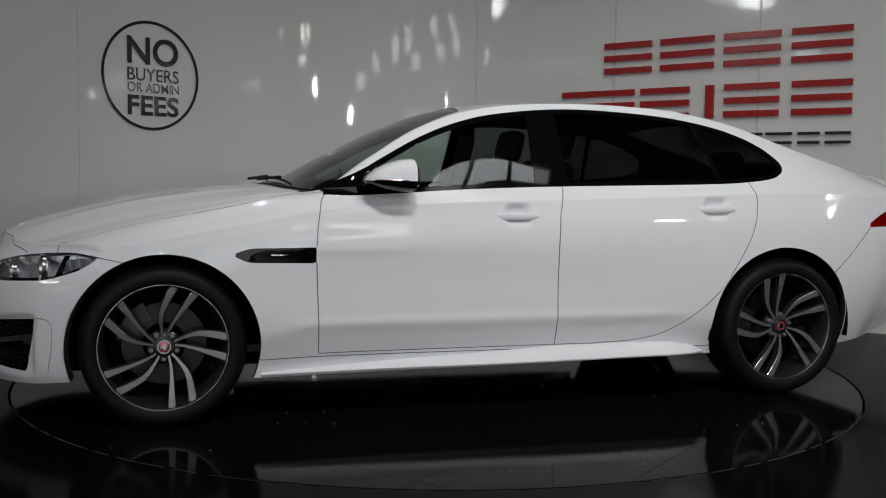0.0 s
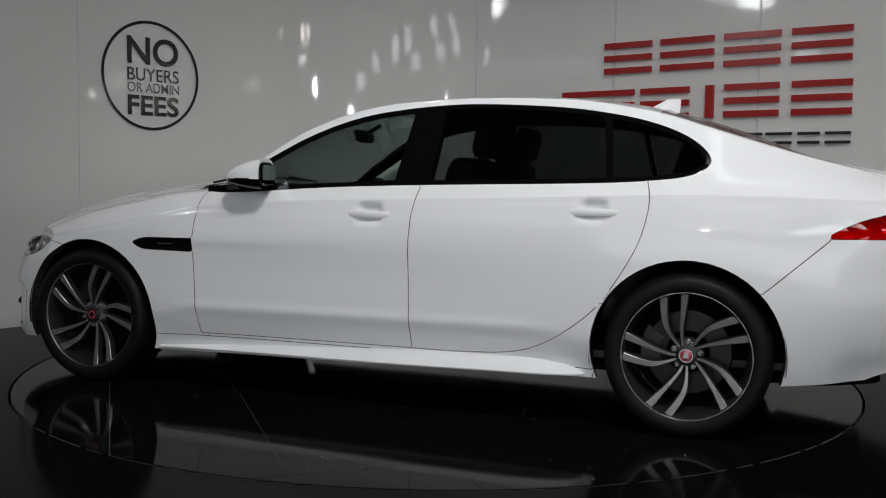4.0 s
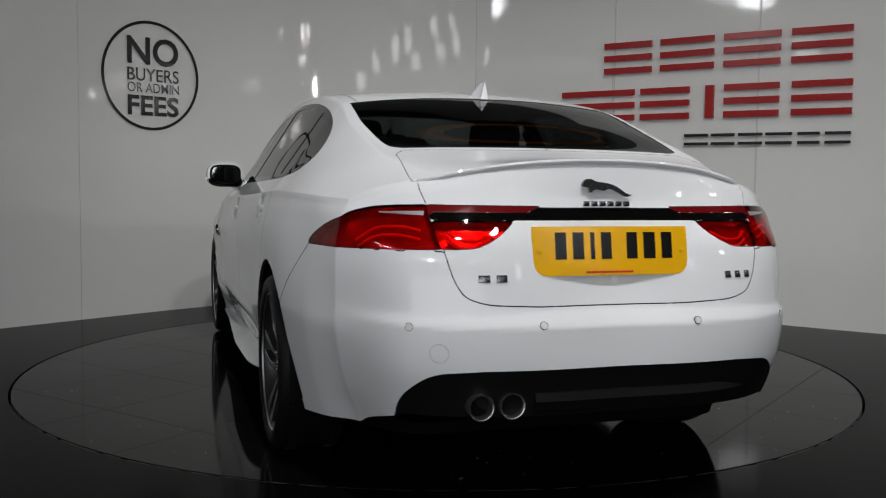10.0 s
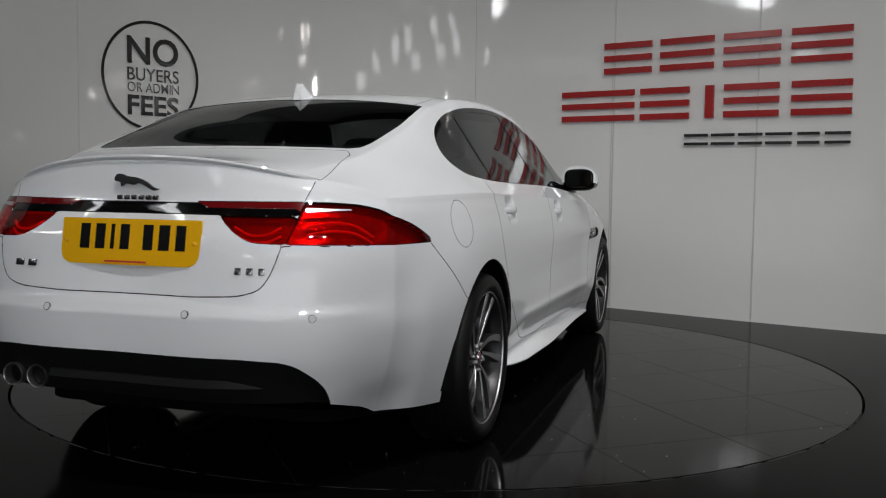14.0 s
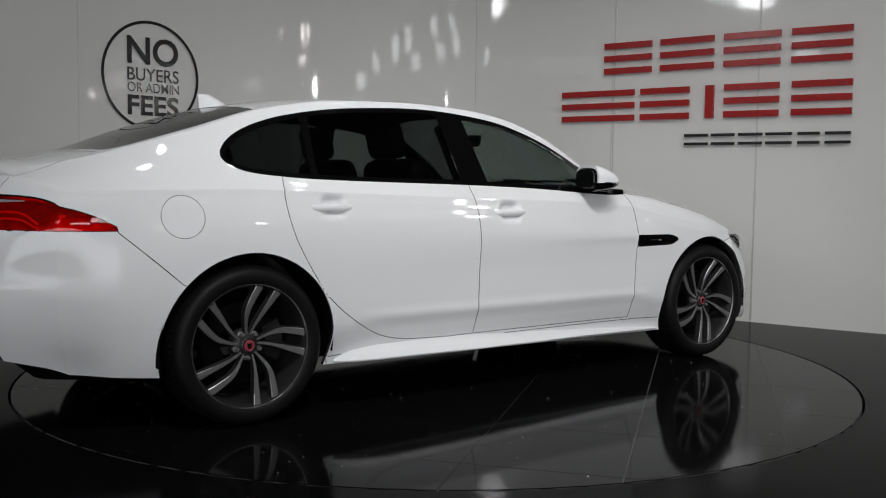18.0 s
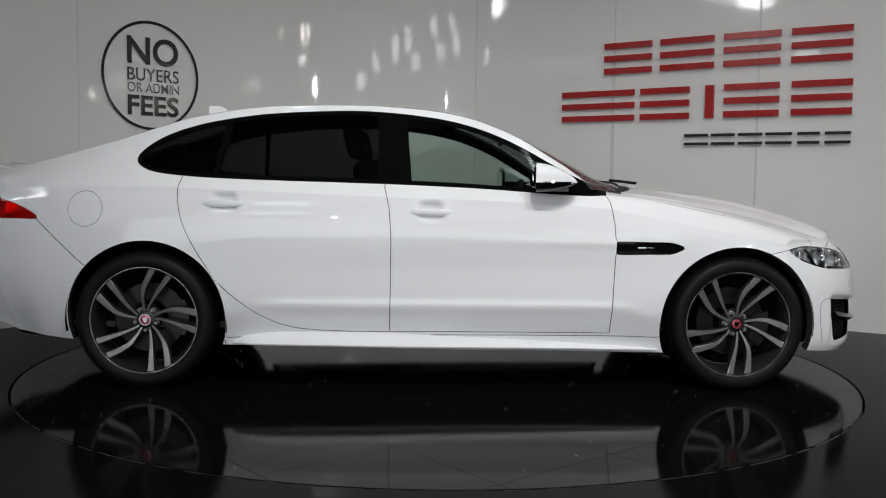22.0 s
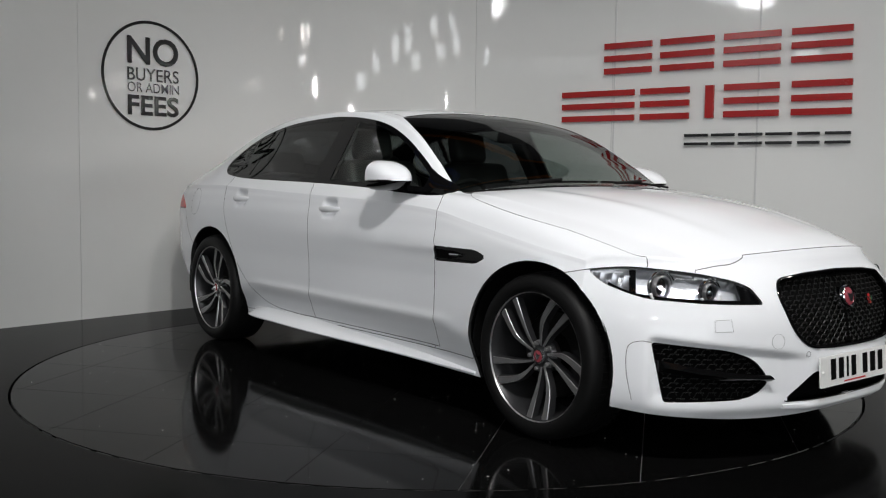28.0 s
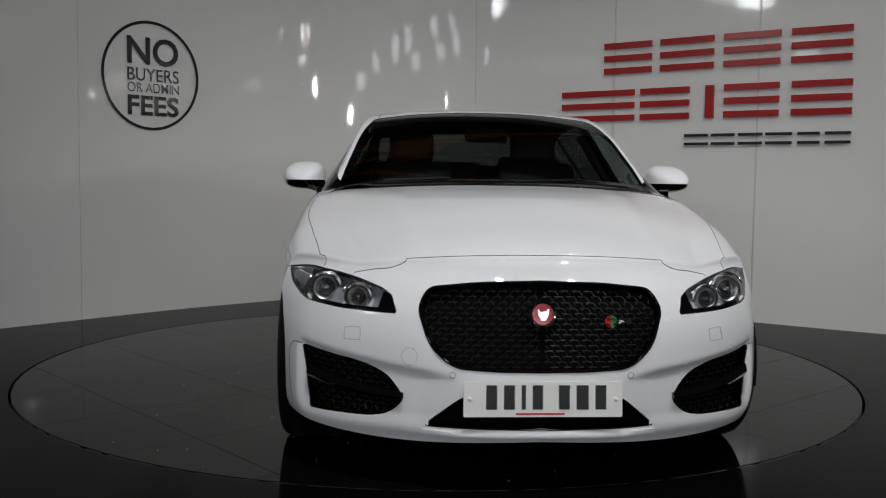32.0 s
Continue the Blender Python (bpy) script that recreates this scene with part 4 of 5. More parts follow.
def panel(name, want, mat, parent, side=0, gap=0.0019, depth=0.014, label="", sink=0.0):
    """One panel of the skin as its own part, with folded edges. side: 1 left, -1 right, 0 both halves in one."""
    sel = FACES[np.isin(FACE_PART, want)]
    ids, inv = np.unique(sel, return_inverse=True)
    P, N, F = POS[ids].copy(), NRM[ids].copy(), inv.reshape(-1, 4)
    if side == 0:
        mirror = np.arange(len(P)) + len(P)
        axis = np.abs(P[:, 1]) < 1e-6
        mirror[axis] = np.nonzero(axis)[0]
        P = np.concatenate([P, P * (1, -1, 1)])
        N = np.concatenate([N, N * (1, -1, 1)])
        F = np.concatenate([F, mirror[F[:, ::-1]]])
    elif side == -1:
        P, N, F = P * (1, -1, 1), N * (1, -1, 1), F[:, ::-1]
    v = P[F]
    flip = (np.cross(v[:, 2] - v[:, 0], v[:, 3] - v[:, 1]) * N[F].mean(1)).sum(1) < 0
    F[flip] = F[flip][:, ::-1]
    count = {}
    for f in F:
        for k in range(4):
            a, b = int(f[k]), int(f[(k + 1) % 4])
            count.setdefault((min(a, b), max(a, b)), []).append((a, b))
    rim = [e[0] for e in count.values() if len(e) == 1]
    rim_ids = sorted({i for e in rim for i in e})
    pull = np.zeros_like(P)
    centre = P[F].mean(1)
    for k in range(4):
        np.add.at(pull, F[:, k], centre - P[F[:, k]])
    P2 = P - N * sink
    if rim_ids:
        r = np.array(rim_ids)
        d = pull[r] - (pull[r] * N[r]).sum(1)[:, None] * N[r]
        L = np.linalg.norm(d, axis=1)[:, None]
        P2[r] += np.where(L > 1e-6, d / np.maximum(L, 1e-6), 0) * gap
        fold = {i: len(P2) + k for k, i in enumerate(rim_ids)}
        P2 = np.concatenate([P2, P2[r] - N[r] * depth])
        N2 = np.concatenate([N, -d / np.maximum(L, 1e-6)])
        faces = [tuple(f) for f in F] + [(b, a, fold[a], fold[b]) for a, b in rim]
    else:
        N2, faces = N, [tuple(f) for f in F]
    pairs = [([v for k, v in enumerate(f) if v != f[k - 1]], n >= len(F)) for n, f in enumerate(faces)]
    pairs = [p for p in pairs if len(p[0]) > 2]
    ob = mesh_object(name, P2, [p[0] for p in pairs], mat, parent, label, smooth=True, angle=60, normals=N2)
    if depth > 0.008 and mat is PAINT:
        ob.data.materials.append(GAP)
        ob.data.polygons.foreach_set("material_index", [int(p[1]) for p in pairs])
    return ob


car = tagged(new("car"), "white four-door saloon with dark privacy glass parked on the turntable", "car")
for side in (1, -1):
    panel("front_wing", ["front_wing"], PAINT, car, side, label="white painted front wing")
    if side < 0:
        panel("fuel_flap", ["fuel_flap"], PAINT, car, side, 0.0005, label="round white fuel flap")
    panel("rear_wing", ["rear_wing"] if side < 0 else ["rear_wing", "fuel_flap"], PAINT, car, side, label="white painted rear quarter and roof rail")
    panel("front_door", ["front_door"], PAINT, car, side, label="closed white front door")
    panel("rear_door", ["rear_door"], PAINT, car, side, label="closed white rear door")
    panel("side_skirt", ["side_skirt"], PAINT, car, side, label="white side skirt")
    panel("front_side_window", ["pane_front"], GLASS, car, side, 0.0003, 0.004, "lightly tinted side window", 0.002)
    panel("rear_side_window", ["pane_rear"], GLASS_DARK, car, side, 0.0003, 0.004, "dark privacy glass side window", 0.002)
    panel("quarter_window", ["pane_quarter"], GLASS_DARK, car, side, 0.0003, 0.004, "dark privacy glass quarter window", 0.002)
    panel("window_trim", ["window_trim"], BLACK_GLOSS, car, side, 0.0004, 0.012, "gloss black window surround")
    panel("wing_vent", ["wing_vent"], BLACK_GLOSS, car, side, 0.0006, 0.004, "gloss black wing vent", 0.008)
    lamp = panel("headlamp", ["headlamp"], LAMP_GLASS, car, side, 0.0008, 0.002, "clear headlamp over a dark bowl")
    panel("bowl", ["headlamp"], BOWL_FACET, lamp, side, 0.001, -0.05, "dark headlamp bowl", 0.055)
    lamp = panel("tail_lamp", ["tail_lamp"], RED_GLASS, car, side, 0.0008, 0.002, "red tail lamp")
    panel("reflector", ["tail_lamp"], RED_BACK, lamp, side, 0.001, -0.03, "red faceted reflector", 0.034)
    lamp = panel("lid_lamp", ["lid_lamp"], RED_GLASS, car, side, 0.0008, 0.002, "red inner tail lamp on the boot lid")
    panel("reflector", ["lid_lamp"], RED_BACK, lamp, side, 0.001, -0.03, "red faceted reflector", 0.034)
    panel("lamp_strip", ["lid_lamp_top"], RED_DARK, car, side, 0.0006, 0.01, "thin red strip above the inner tail lamp")
    panel("air_intake", ["intake"], LINER, car, side, 0.0, -0.05, "black air intake", 0.055)
panel("roof", ["roof"], PAINT, car, label="white painted roof")
panel("bonnet", ["bonnet"], PAINT, car, label="closed white bonnet")
panel("boot_lid", ["boot_lid"], PAINT, car, label="closed white boot lid")
panel("front_bumper", ["front_bumper"], PAINT, car, depth=0.04, label="white front bumper")
panel("rear_bumper", ["rear_bumper"], PAINT, car, depth=0.03, label="white rear bumper")
panel("rear_valance", ["valance"], BLACK_SATIN, car, label="black lower rear valance", sink=0.01)
panel("lid_bar", ["lid_bar"], BLACK_GLOSS, car, label="gloss black strip between the tail lamps", sink=0.002)
panel("windscreen", ["windscreen"], GLASS_SCREEN, car, 0, 0.0004, 0.004, "slightly tinted windscreen", 0.002)
panel("rear_window", ["rear_window"], GLASS_DARK, car, 0, 0.0004, 0.004, "dark tinted rear window", 0.002)
panel("cowl", ["cowl"], BLACK_SATIN, car, label="black plastic cowl below the windscreen", sink=0.006)
panel("grille", ["grille"], LINER, car, 0, 0.0, -0.045, "black grille backing", 0.048)
panel("lower_grille", ["lower_grille"], LINER, car, 0, 0.0, -0.05, "black lower air opening", 0.055)


# ---- underbody and wheel wells ----
bm = bmesh.new()
prism(bm, rounded([(2.10, -.55), (2.10, .55), (1.95, .72), (-2.0, .72), (-2.25, .55), (-2.25, -.55), (-2.0, -.72), (1.95, -.72)], .08), 0.04, pose(0, 0, 0.225))
part("underbody", bm, LINER, car, "dark underbody")
for _x in (1.478, -1.474):
    for _s in (1, -1):
        bm = bmesh.new()
        ring = []
        for k in range(25):
            a = math.pi * (-0.05 + 1.10 * k / 24)
            c, s = math.cos(a), math.sin(a)
            ring.append([bm.verts.new((_x + r * c, _s * y, .343 + r * s)) for r, y in ((.396, .895), (.405, .80), (.405, .56), (.02, .55))])
        for a, b in zip(ring, ring[1:]):
            for k in range(3):
                bm.faces.new((a[k], a[k + 1], b[k + 1], b[k]))
        part("wheel_well", bm, LINER, car, "dark wheel well liner")
inner = np.isin(FACE_PART, ["front_wing", "rear_wing", "front_door", "rear_door", "bonnet", "boot_lid", "roof", "front_bumper", "rear_bumper", "side_skirt", "fuel_flap", "wing_vent"])
ids_, inv_ = np.unique(FACES[inner], return_inverse=True)
P_ = POS[ids_] - NRM[ids_] * 0.018
mesh_object("inner_shell", np.concatenate([P_, P_ * (1, -1, 1)]), np.concatenate([inv_.reshape(-1, 4), inv_.reshape(-1, 4)[:, ::-1] + len(P_)]), LINER, car, "dark inner body shell", smooth=True)


# ---- wheels ----
def spoke(bm, stations):
    """A bar with a flat face: stations of (radius, degrees, half width, face height, depth)."""
    rows = []
    for k, (r, deg, w, h, d) in enumerate(stations):
        a = radians(deg)
        p = Vector((r * math.cos(a), r * math.sin(a), 0))
        j, i = min(k + 1, len(stations) - 1), max(k - 1, 0)
        ends = [Vector((stations[q][0] * math.cos(radians(stations[q][1])), stations[q][0] * math.sin(radians(stations[q][1])), 0)) for q in (i, j)]
        t = (ends[1] - ends[0]).normalized()
        n = Vector((-t.y, t.x, 0))
        rows.append([bm.verts.new(p + n * (w * u) + Vector((0, 0, z))) for u, z in ((-1.25, h - d), (-1.0, h - .002), (-.85, h), (.85, h), (1.0, h - .002), (1.25, h - d))])
    for a, b in zip(rows, rows[1:]):
        for k in range(6):
            f = bm.faces.new((a[k], a[(k + 1) % 6], b[(k + 1) % 6], b[k]))
            f.material_index = (1, 2, 0, 2, 1, 1)[k]
    bm.faces.new(rows[0][::-1])
    bm.faces.new(rows[-1])


def dense(stations, per=5):
    return [tuple(p) for p in smooth_path(stations, per)]


def build_wheel():
    """One road wheel with its outer face towards local z."""
    wheel = new("wheel")
    tagged(wheel, "twenty-inch grey twin-spoke alloy wheel with a low-profile tyre")
    bm = bmesh.new()
    lathe(bm, [(.258, .006), (.264, .014), (.272, .019), (.285, .022), (.303, .023), (.318, .018), (.330, .006), (.337, -.012), (.339, -.035), (.340, -.115), (.339, -.20), (.33, -.222), (.29, -.235), (.25, -.22), (.25, -.21)], n=96)
    for k in range(72):
        a = 2 * math.pi * k / 72
        for z in (-.048, -.19):
            box(bm, (.016, .010, .040), Matrix.Rotation(a, 4, "Z") @ pose(.3335, 0, z))
    for z in (-.075, -.115, -.155):
        lathe(bm, [(.3405, z - .014), (.3425, z - .012), (.3425, z + .012), (.3405, z + .014)], n=96)
    part("tyre", bm, RUBBER, wheel, "black low-profile tyre")
    bm = bmesh.new()
    lathe(bm, [(.2585, .006), (.2620, .0135), (.2655, .0135), (.2675, .010), (.266, .002)], n=96)
    part("rim_edge", bm, ALLOY_BRIGHT, wheel, "polished rim edge")
    bm = bmesh.new()
    lathe(bm, [(.262, .012), (.252, -.004), (.246, -.03), (.238, -.07), (.236, -.12), (.240, -.21), (.26, -.215)], n=96)
    part("barrel", bm, ALLOY_DARK, wheel, "dark inner rim barrel")
    bm = bmesh.new()
    lathe(bm, [(.001, -.028), (.03, -.028), (.046, -.030), (.060, -.042), (.070, -.055), (.070, -.08)], n=40)
    part("hub", bm, ALLOY_DARK, wheel, "dark alloy hub")
    for k in range(5):
        bm = bmesh.new()
        o = 72 * k
        spoke(bm, dense([(.044, 99 + o, .0050, -.026, .028), (.095, 97 + o, .0072, -.018, .032), (.140, 94 + o, .0108, -.010, .034), (.200, 86 + o, .0140, -.003, .034), (.257, 80 + o, .0165, .003, .03)]))
        bent = part("spoke", bm, ALLOY, wheel, "bent grey spoke")
        bm = bmesh.new()
        spoke(bm, dense([(.044, 78 + o, .0050, -.026, .028), (.105, 69.5 + o, .0072, -.016, .032), (.180, 63.5 + o, .0112, -.006, .034), (.257, 60.5 + o, .0160, .003, .03)]))
        straight = part("spoke", bm, ALLOY, wheel, "straight grey spoke")
        for arm in (bent, straight):
            arm.data.materials.append(ALLOY_DARK)
            arm.data.materials.append(ALLOY_BRIGHT)
        bm = bmesh.new()
        m = pose(.054 * math.cos(radians(88.5 + o + 36)), .054 * math.sin(radians(88.5 + o + 36)), -.030)
        lathe(bm, [(.0135, -.02), (.0135, -.004), (.0095, -.002), (.0095, .012), (.007, .017), (.0005, .0175)], m, n=12)
        part("wheel_bolt", bm, ALLOY, wheel)
    bm = bmesh.new()
    lathe(bm, [(.031, -.028), (.031, -.017), (.029, -.0125), (.0245, -.0125), (.0235, -.0145)], n=32)
    part("cap_ring", bm, CHROME, wheel, "chrome ring of the centre cap")
    bm = bmesh.new()
    lathe(bm, [(.025, -.018), (.0235, -.0145), (.012, -.0125), (.0005, -.012)], n=32)
    part("centre_cap", bm, RED_CAP, wheel, "red enamel centre cap")
    bm = bmesh.new()
    prism(bm, [(-.012, .013), (-.005, .009), (.005, .009), (.012, .013), (.010, -.003), (.004, -.014), (-.004, -.014), (-.010, -.003)], .003, pose(0, 0, -.0135))
    part("cap_emblem", bm, CHROME, wheel, "plain silver emblem")
    bm = bmesh.new()
    lathe(bm, [(.09, -.115), (.175, -.115), (.180, -.12), (.180, -.14), (.175, -.145), (.09, -.145)], n=64)
    part("brake_disc", bm, STEEL, wheel, "steel brake disc")
    bm = bmesh.new()
    lathe(bm, [(.236, -.20), (.10, -.205), (.001, -.205)], n=40)
    part("back_plate", bm, LINER, wheel, "dark back plate")
    bm = bmesh.new()
    arc = [(.115 * math.cos(a), .115 * math.sin(a)) for a in np.linspace(-.5, .5, 9)] + [(.195 * math.cos(a), .195 * math.sin(a)) for a in np.linspace(.5, -.5, 9)]
    prism(bm, arc, .06, pose(0, 0, -.16))
    part("brake_caliper", bm, ALLOY_DARK, wheel, "dark brake caliper")
    return wheel


first_wheel = build_wheel()
first_wheel.parent = car
for n, (_x, _s, _turn) in enumerate(((-1.48, -1, 0), (1.48, -1, -13), (-1.48, 1, -4.5), (1.48, 1, -36))):
    m = pose(_x, _s * 0.902, 0.3425) @ pose(0, 0, 0, -90 * _s, 0, 0) @ pose(0, 0, 0, 0, 0, _turn)
    if n == 0:
        first_wheel.matrix_basis = m
    else:
        copy_thing(first_wheel, m)


# ---- fittings on the skin ----
def on_skin(q, z, side=1):
    """A frame on the lower skin: local x along it, y up it, z outwards."""
    e = 1e-3
    p = low_z(np.array([q]), np.array([z]))[0]
    u = low_z(np.array([q - e]), np.array([z]))[0] - low_z(np.array([q + e]), np.array([z]))[0]
    v = low_z(np.array([q]), np.array([z + e]))[0] - low_z(np.array([q]), np.array([z - e]))[0]
    u, v = Vector(u).normalized(), Vector(v).normalized()
    n = u.cross(v).normalized()
    if n.dot(Vector((p[0] - np.clip(p[0], -1.5, 1.5), p[1], 0)) + Vector((0, 1e-3, 0))) < 0:
        n = -n
    v = n.cross(u)
    m = Matrix((u, v, n)).transposed().to_4x4()
    m.translation = Vector(p)
    if side < 0:
        flip = Matrix.Diagonal((1, -1, 1, 1))
        m = flip @ m @ Matrix.Diagonal((-1, 1, 1, 1))
    return m


def side_q(x):
    return 1 + (x - XN) / (XT - XN)


def skin_path(points, side, lift):
    out = []
    for q, z in points:
        m = on_skin(q, z, side)
        out.append(m.translation + m.to_3x3().col[2] * lift)
    return out


def honeycomb(name, outline, side, sink, w, h, parent, label):
    """Stretched hexagon mesh inside an outline of the lower skin (side 0: both halves)."""
    bm = bmesh.new()
    q0, q1 = min(p[0] for p in outline), max(p[0] for p in outline)
    z0, z1 = min(p[1] for p in outline), max(p[1] for p in outline)
    wq = w / QS * 1.12
    for row in range(int((z1 - z0) / (h * .75)) + 2):
        for col in range(-1, int((max(q1, 0) - max(q0, -wq)) / wq) + 2):
            cq, cz = max(q0, 0.0) + (col + .5 * (row % 2)) * wq, z0 + row * h * .75
            hexa = [(cq + dx * wq / 2, cz + dz * h / 2) for dx, dz in ((-.62, 1), (.62, 1), (1.0, 0), (.62, -1))]
            for (qa, za), (qb, zb) in zip(hexa, hexa[1:]):
                ok = inside(outline, np.array([(qa, za), (qb, zb)]))
                if not ok.all():
                    continue
                for s in ((1, -1) if side == 0 else (side,)):
                    if qa < 0 or qb < 0:
                        continue
                    tube(bm, skin_path([(qa, za), (qb, zb)], s, -sink), .0020, 5)
    return part(name, bm, MESH, parent, label)


regions = {r[0]: r[2] for r in REGIONS}


def skin_ribbon(name, rows, side, lift, mat, parent, label):
    """A strip that follows the skin: rows of (q, top, bottom), lift metres off it."""
    bm = bmesh.new()
    made = []
    for q, top, low in rows:
        made.append([bm.verts.new(skin_path([(q, z)], side, d)[0]) for z, d in ((top, lift), (low, lift), (low, lift - .006), (top, lift - .006))])
    for a, b in zip(made, made[1:]):
        for k in range(4):
            bm.faces.new((a[k], a[(k + 1) % 4], b[(k + 1) % 4], b[k]))
    bm.faces.new(made[0])
    bm.faces.new(made[-1][::-1])
    return part(name, bm, mat, parent, label)


honeycomb("grille_mesh", regions["grille"], 0, .022, .046, .024, car, "gloss black honeycomb grille")
for s in (1, -1):
    honeycomb("intake_mesh", regions["intake"], s, .025, .040, .024, car, "gloss black honeycomb mesh")
# grille surround, mirrored half by half
edge = [p for p in regions["grille"] if p[0] >= 0]
path = [(0.0, .7135)] + edge + [(0.0, .4305)]
bm = bmesh.new()
half = skin_path(path, 1, 0.001)
tube(bm, half, .006, 8)
tube(bm, [Vector((p.x, -p.y, p.z)) for p in half], .006, 8)
part("grille_surround", bm, BLACK_GLOSS, car, "gloss black grille surround")

for s in (1, -1):
    # fins across the intakes
    bm = bmesh.new()
    pts = skin_path([(.80, .372), (.70, .352), (.60, .338), (.52, .332), (.460, .330)], s, .008)
    rows = []
    for k, p in enumerate(pts):
        t = k / (len(pts) - 1)
        hgt = .026 - .012 * t
        rows.append([bm.verts.new(p + Vector(d)) for d in ((.022, 0, .002), (.004, 0, hgt), (-.045, 0, hgt), (-.045, 0, -hgt * .6), (.004, 0, -hgt * .6))])
    for a, b in zip(rows, rows[1:]):
        for k in range(5):
            bm.faces.new((a[k], a[(k + 1) % 5], b[(k + 1) % 5], b[k]))
    bm.faces.new(rows[0][::-1])
    bm.faces.new(rows[-1])
    part("intake_fin", bm, BLACK_GLOSS, car, "gloss black fin across the air intake")
    # headlamp internals
    lamp_parts = [o for o in car.children if o.name.startswith("headlamp")][0 if s > 0 else 1]
    for q, z, r in ((.80, .676, .044), (.655, .660, .036)):
        m = on_skin(q, z, s)
        ahead = m.translation + m.to_3x3().col[2] * -.028
        face = look(ahead, ahead + Vector((-1, -s * .10, 0)))
        bm = bmesh.new()
        lathe(bm, [(r, -.018), (r, .010), (r * .94, .016), (r * .82, .012), (r * .80, -.016)], face, n=36)
        part("lamp_ring", bm, ALLOY_BRIGHT, lamp_parts, "chrome ring round the projector")
        bm = bmesh.new()
        lathe(bm, [(r * .80, -.004), (r * .66, .010), (r * .42, .018), (r * .2, .021), (.0005, .022)], face, n=30)
        part("projector", bm, LENS, lamp_parts, "projector lens")
        bm = bmesh.new()
        lathe(bm, [(r * .78, -.006), (r * .4, -.012), (.0005, -.014)], face, n=24)
        part("projector_back", bm, STEEL, lamp_parts)
        bm = bmesh.new()
        tube(bm, [face @ Vector((s * r * 1.50 * math.cos(a), r * 1.42 * math.sin(a), .012)) for a in np.linspace(radians(195), radians(340), 14)], .0055, 8)
        part("light_blade", bm, WHITE_PLATE, lamp_parts, "clear white daytime light blade")
        bm = bmesh.new()
        tube(bm, [face @ Vector((s * r * 1.50 * math.cos(a), r * 1.42 * math.sin(a), .006)) for a in np.linspace(radians(20), radians(160), 14)], .003, 6)
        part("bezel_trim", bm, CHROME, lamp_parts, "thin chrome bezel trim")
        bm = bmesh.new()
        lathe(bm, [(r * 1.02, -.01), (r * 1.16, .004), (r * 1.34, .002), (r * 1.30, -.012)], face, n=36)
        part("lamp_shroud", bm, LAMP_BOWL, lamp_parts, "black shroud round the projector")
        bm = bmesh.new()
        cup = face @ pose(-s * r * .75, -.004, -.012)
        lathe(bm, [(r * .55, -.020), (r * 1.05, -.012), (r * 1.45, .006), (r * 1.50, .010)], cup @ Matrix.Diagonal((1.0, .80, 1, 1)), n=36)
        part("reflector_bowl", bm, SILVER, lamp_parts, "silvered bowl beside the projector")
    bm = bmesh.new()
    for k in range(3):
        p = skin_path([(.955 - .030 * k, .698 - .004 * k)], s, -.022)[0]
        box(bm, (.008, .026, .044), Matrix.Translation(p) @ pose(0, 0, 0, s * 12, 0, s * 40), .003)
    part("side_reflectors", bm, SILVER, lamp_parts, "small clear side reflectors")
    low_edge = spline([.486, .66, .854, .95, .985], [.606, .608, .622, .668, .705])
    skin_ribbon("lower_bezel", [(q, float(low_edge(q)) + .016, float(low_edge(q)) + .001) for q in np.linspace(.50, .94, 24)], s, -.006, BLACK_GLOSS, lamp_parts, "gloss black lower bezel")
    skin_ribbon("inner_bezel", [(q, .600 + (q - .486) * 2.2, .606) for q in np.linspace(.495, .560, 8)], s, -.008, BLACK_GLOSS, lamp_parts, "gloss black inner bezel")
    skin_ribbon("bezel_bar", [(q, .725, .625 + (q - .85) * .5) for q in (.868, .874, .880, .886)], s, -.010, BLACK_GLOSS, lamp_parts, "black bar before the side reflectors")
    # tail lamp loops
    for kind, pts in (("tail_lamp", [(2.06, .865), (2.12, .905), (2.20, .915), (2.28, .905)]), ("lid_lamp", [(2.37, .900), (2.42, .878), (2.48, .876), (2.54, .900)])):
        owner = [o for o in car.children if o.name.startswith(kind)][0 if s > 0 else 1]
        for lift in (-.012, -.022):
            bm = bmesh.new()
            tube(bm, skin_path(smooth_path([(q, z - (.02 if lift < -.02 else 0)) for q, z in pts], 5), s, lift), .005, 8)
            part("light_loop", bm, LOOP, owner, "bright light guide loop")
    # clear reversing strip along the top of the outer lamp
    owner = [o for o in car.children if o.name.startswith("tail_lamp")][0 if s > 0 else 1]
    skin_ribbon("reversing_strip", [(2.13 + .155 * t, .952 + .004 * t, .949 - .006 * t) for t in np.linspace(0, 1, 12)], s, .0012, SILVER, owner, "clear silvered reversing lamp strip")
    # flared blade along the sill
    owner = [o for o in car.children if o.name.startswith("side_skirt")][0 if s > 0 else 1]
    at = [1.08, .8, .4, 0, -.4, -.8, -.98, -1.055]
    top_z, edge_z, reach = spline(at, [.216, .232, .252, .270, .288, .287, .268, .236]), spline(at, [.207, .212, .218, .222, .228, .232, .231, .228]), spline(at, [.012, .034, .054, .066, .074, .072, .052, .012])
    bm = bmesh.new()
    rows = []
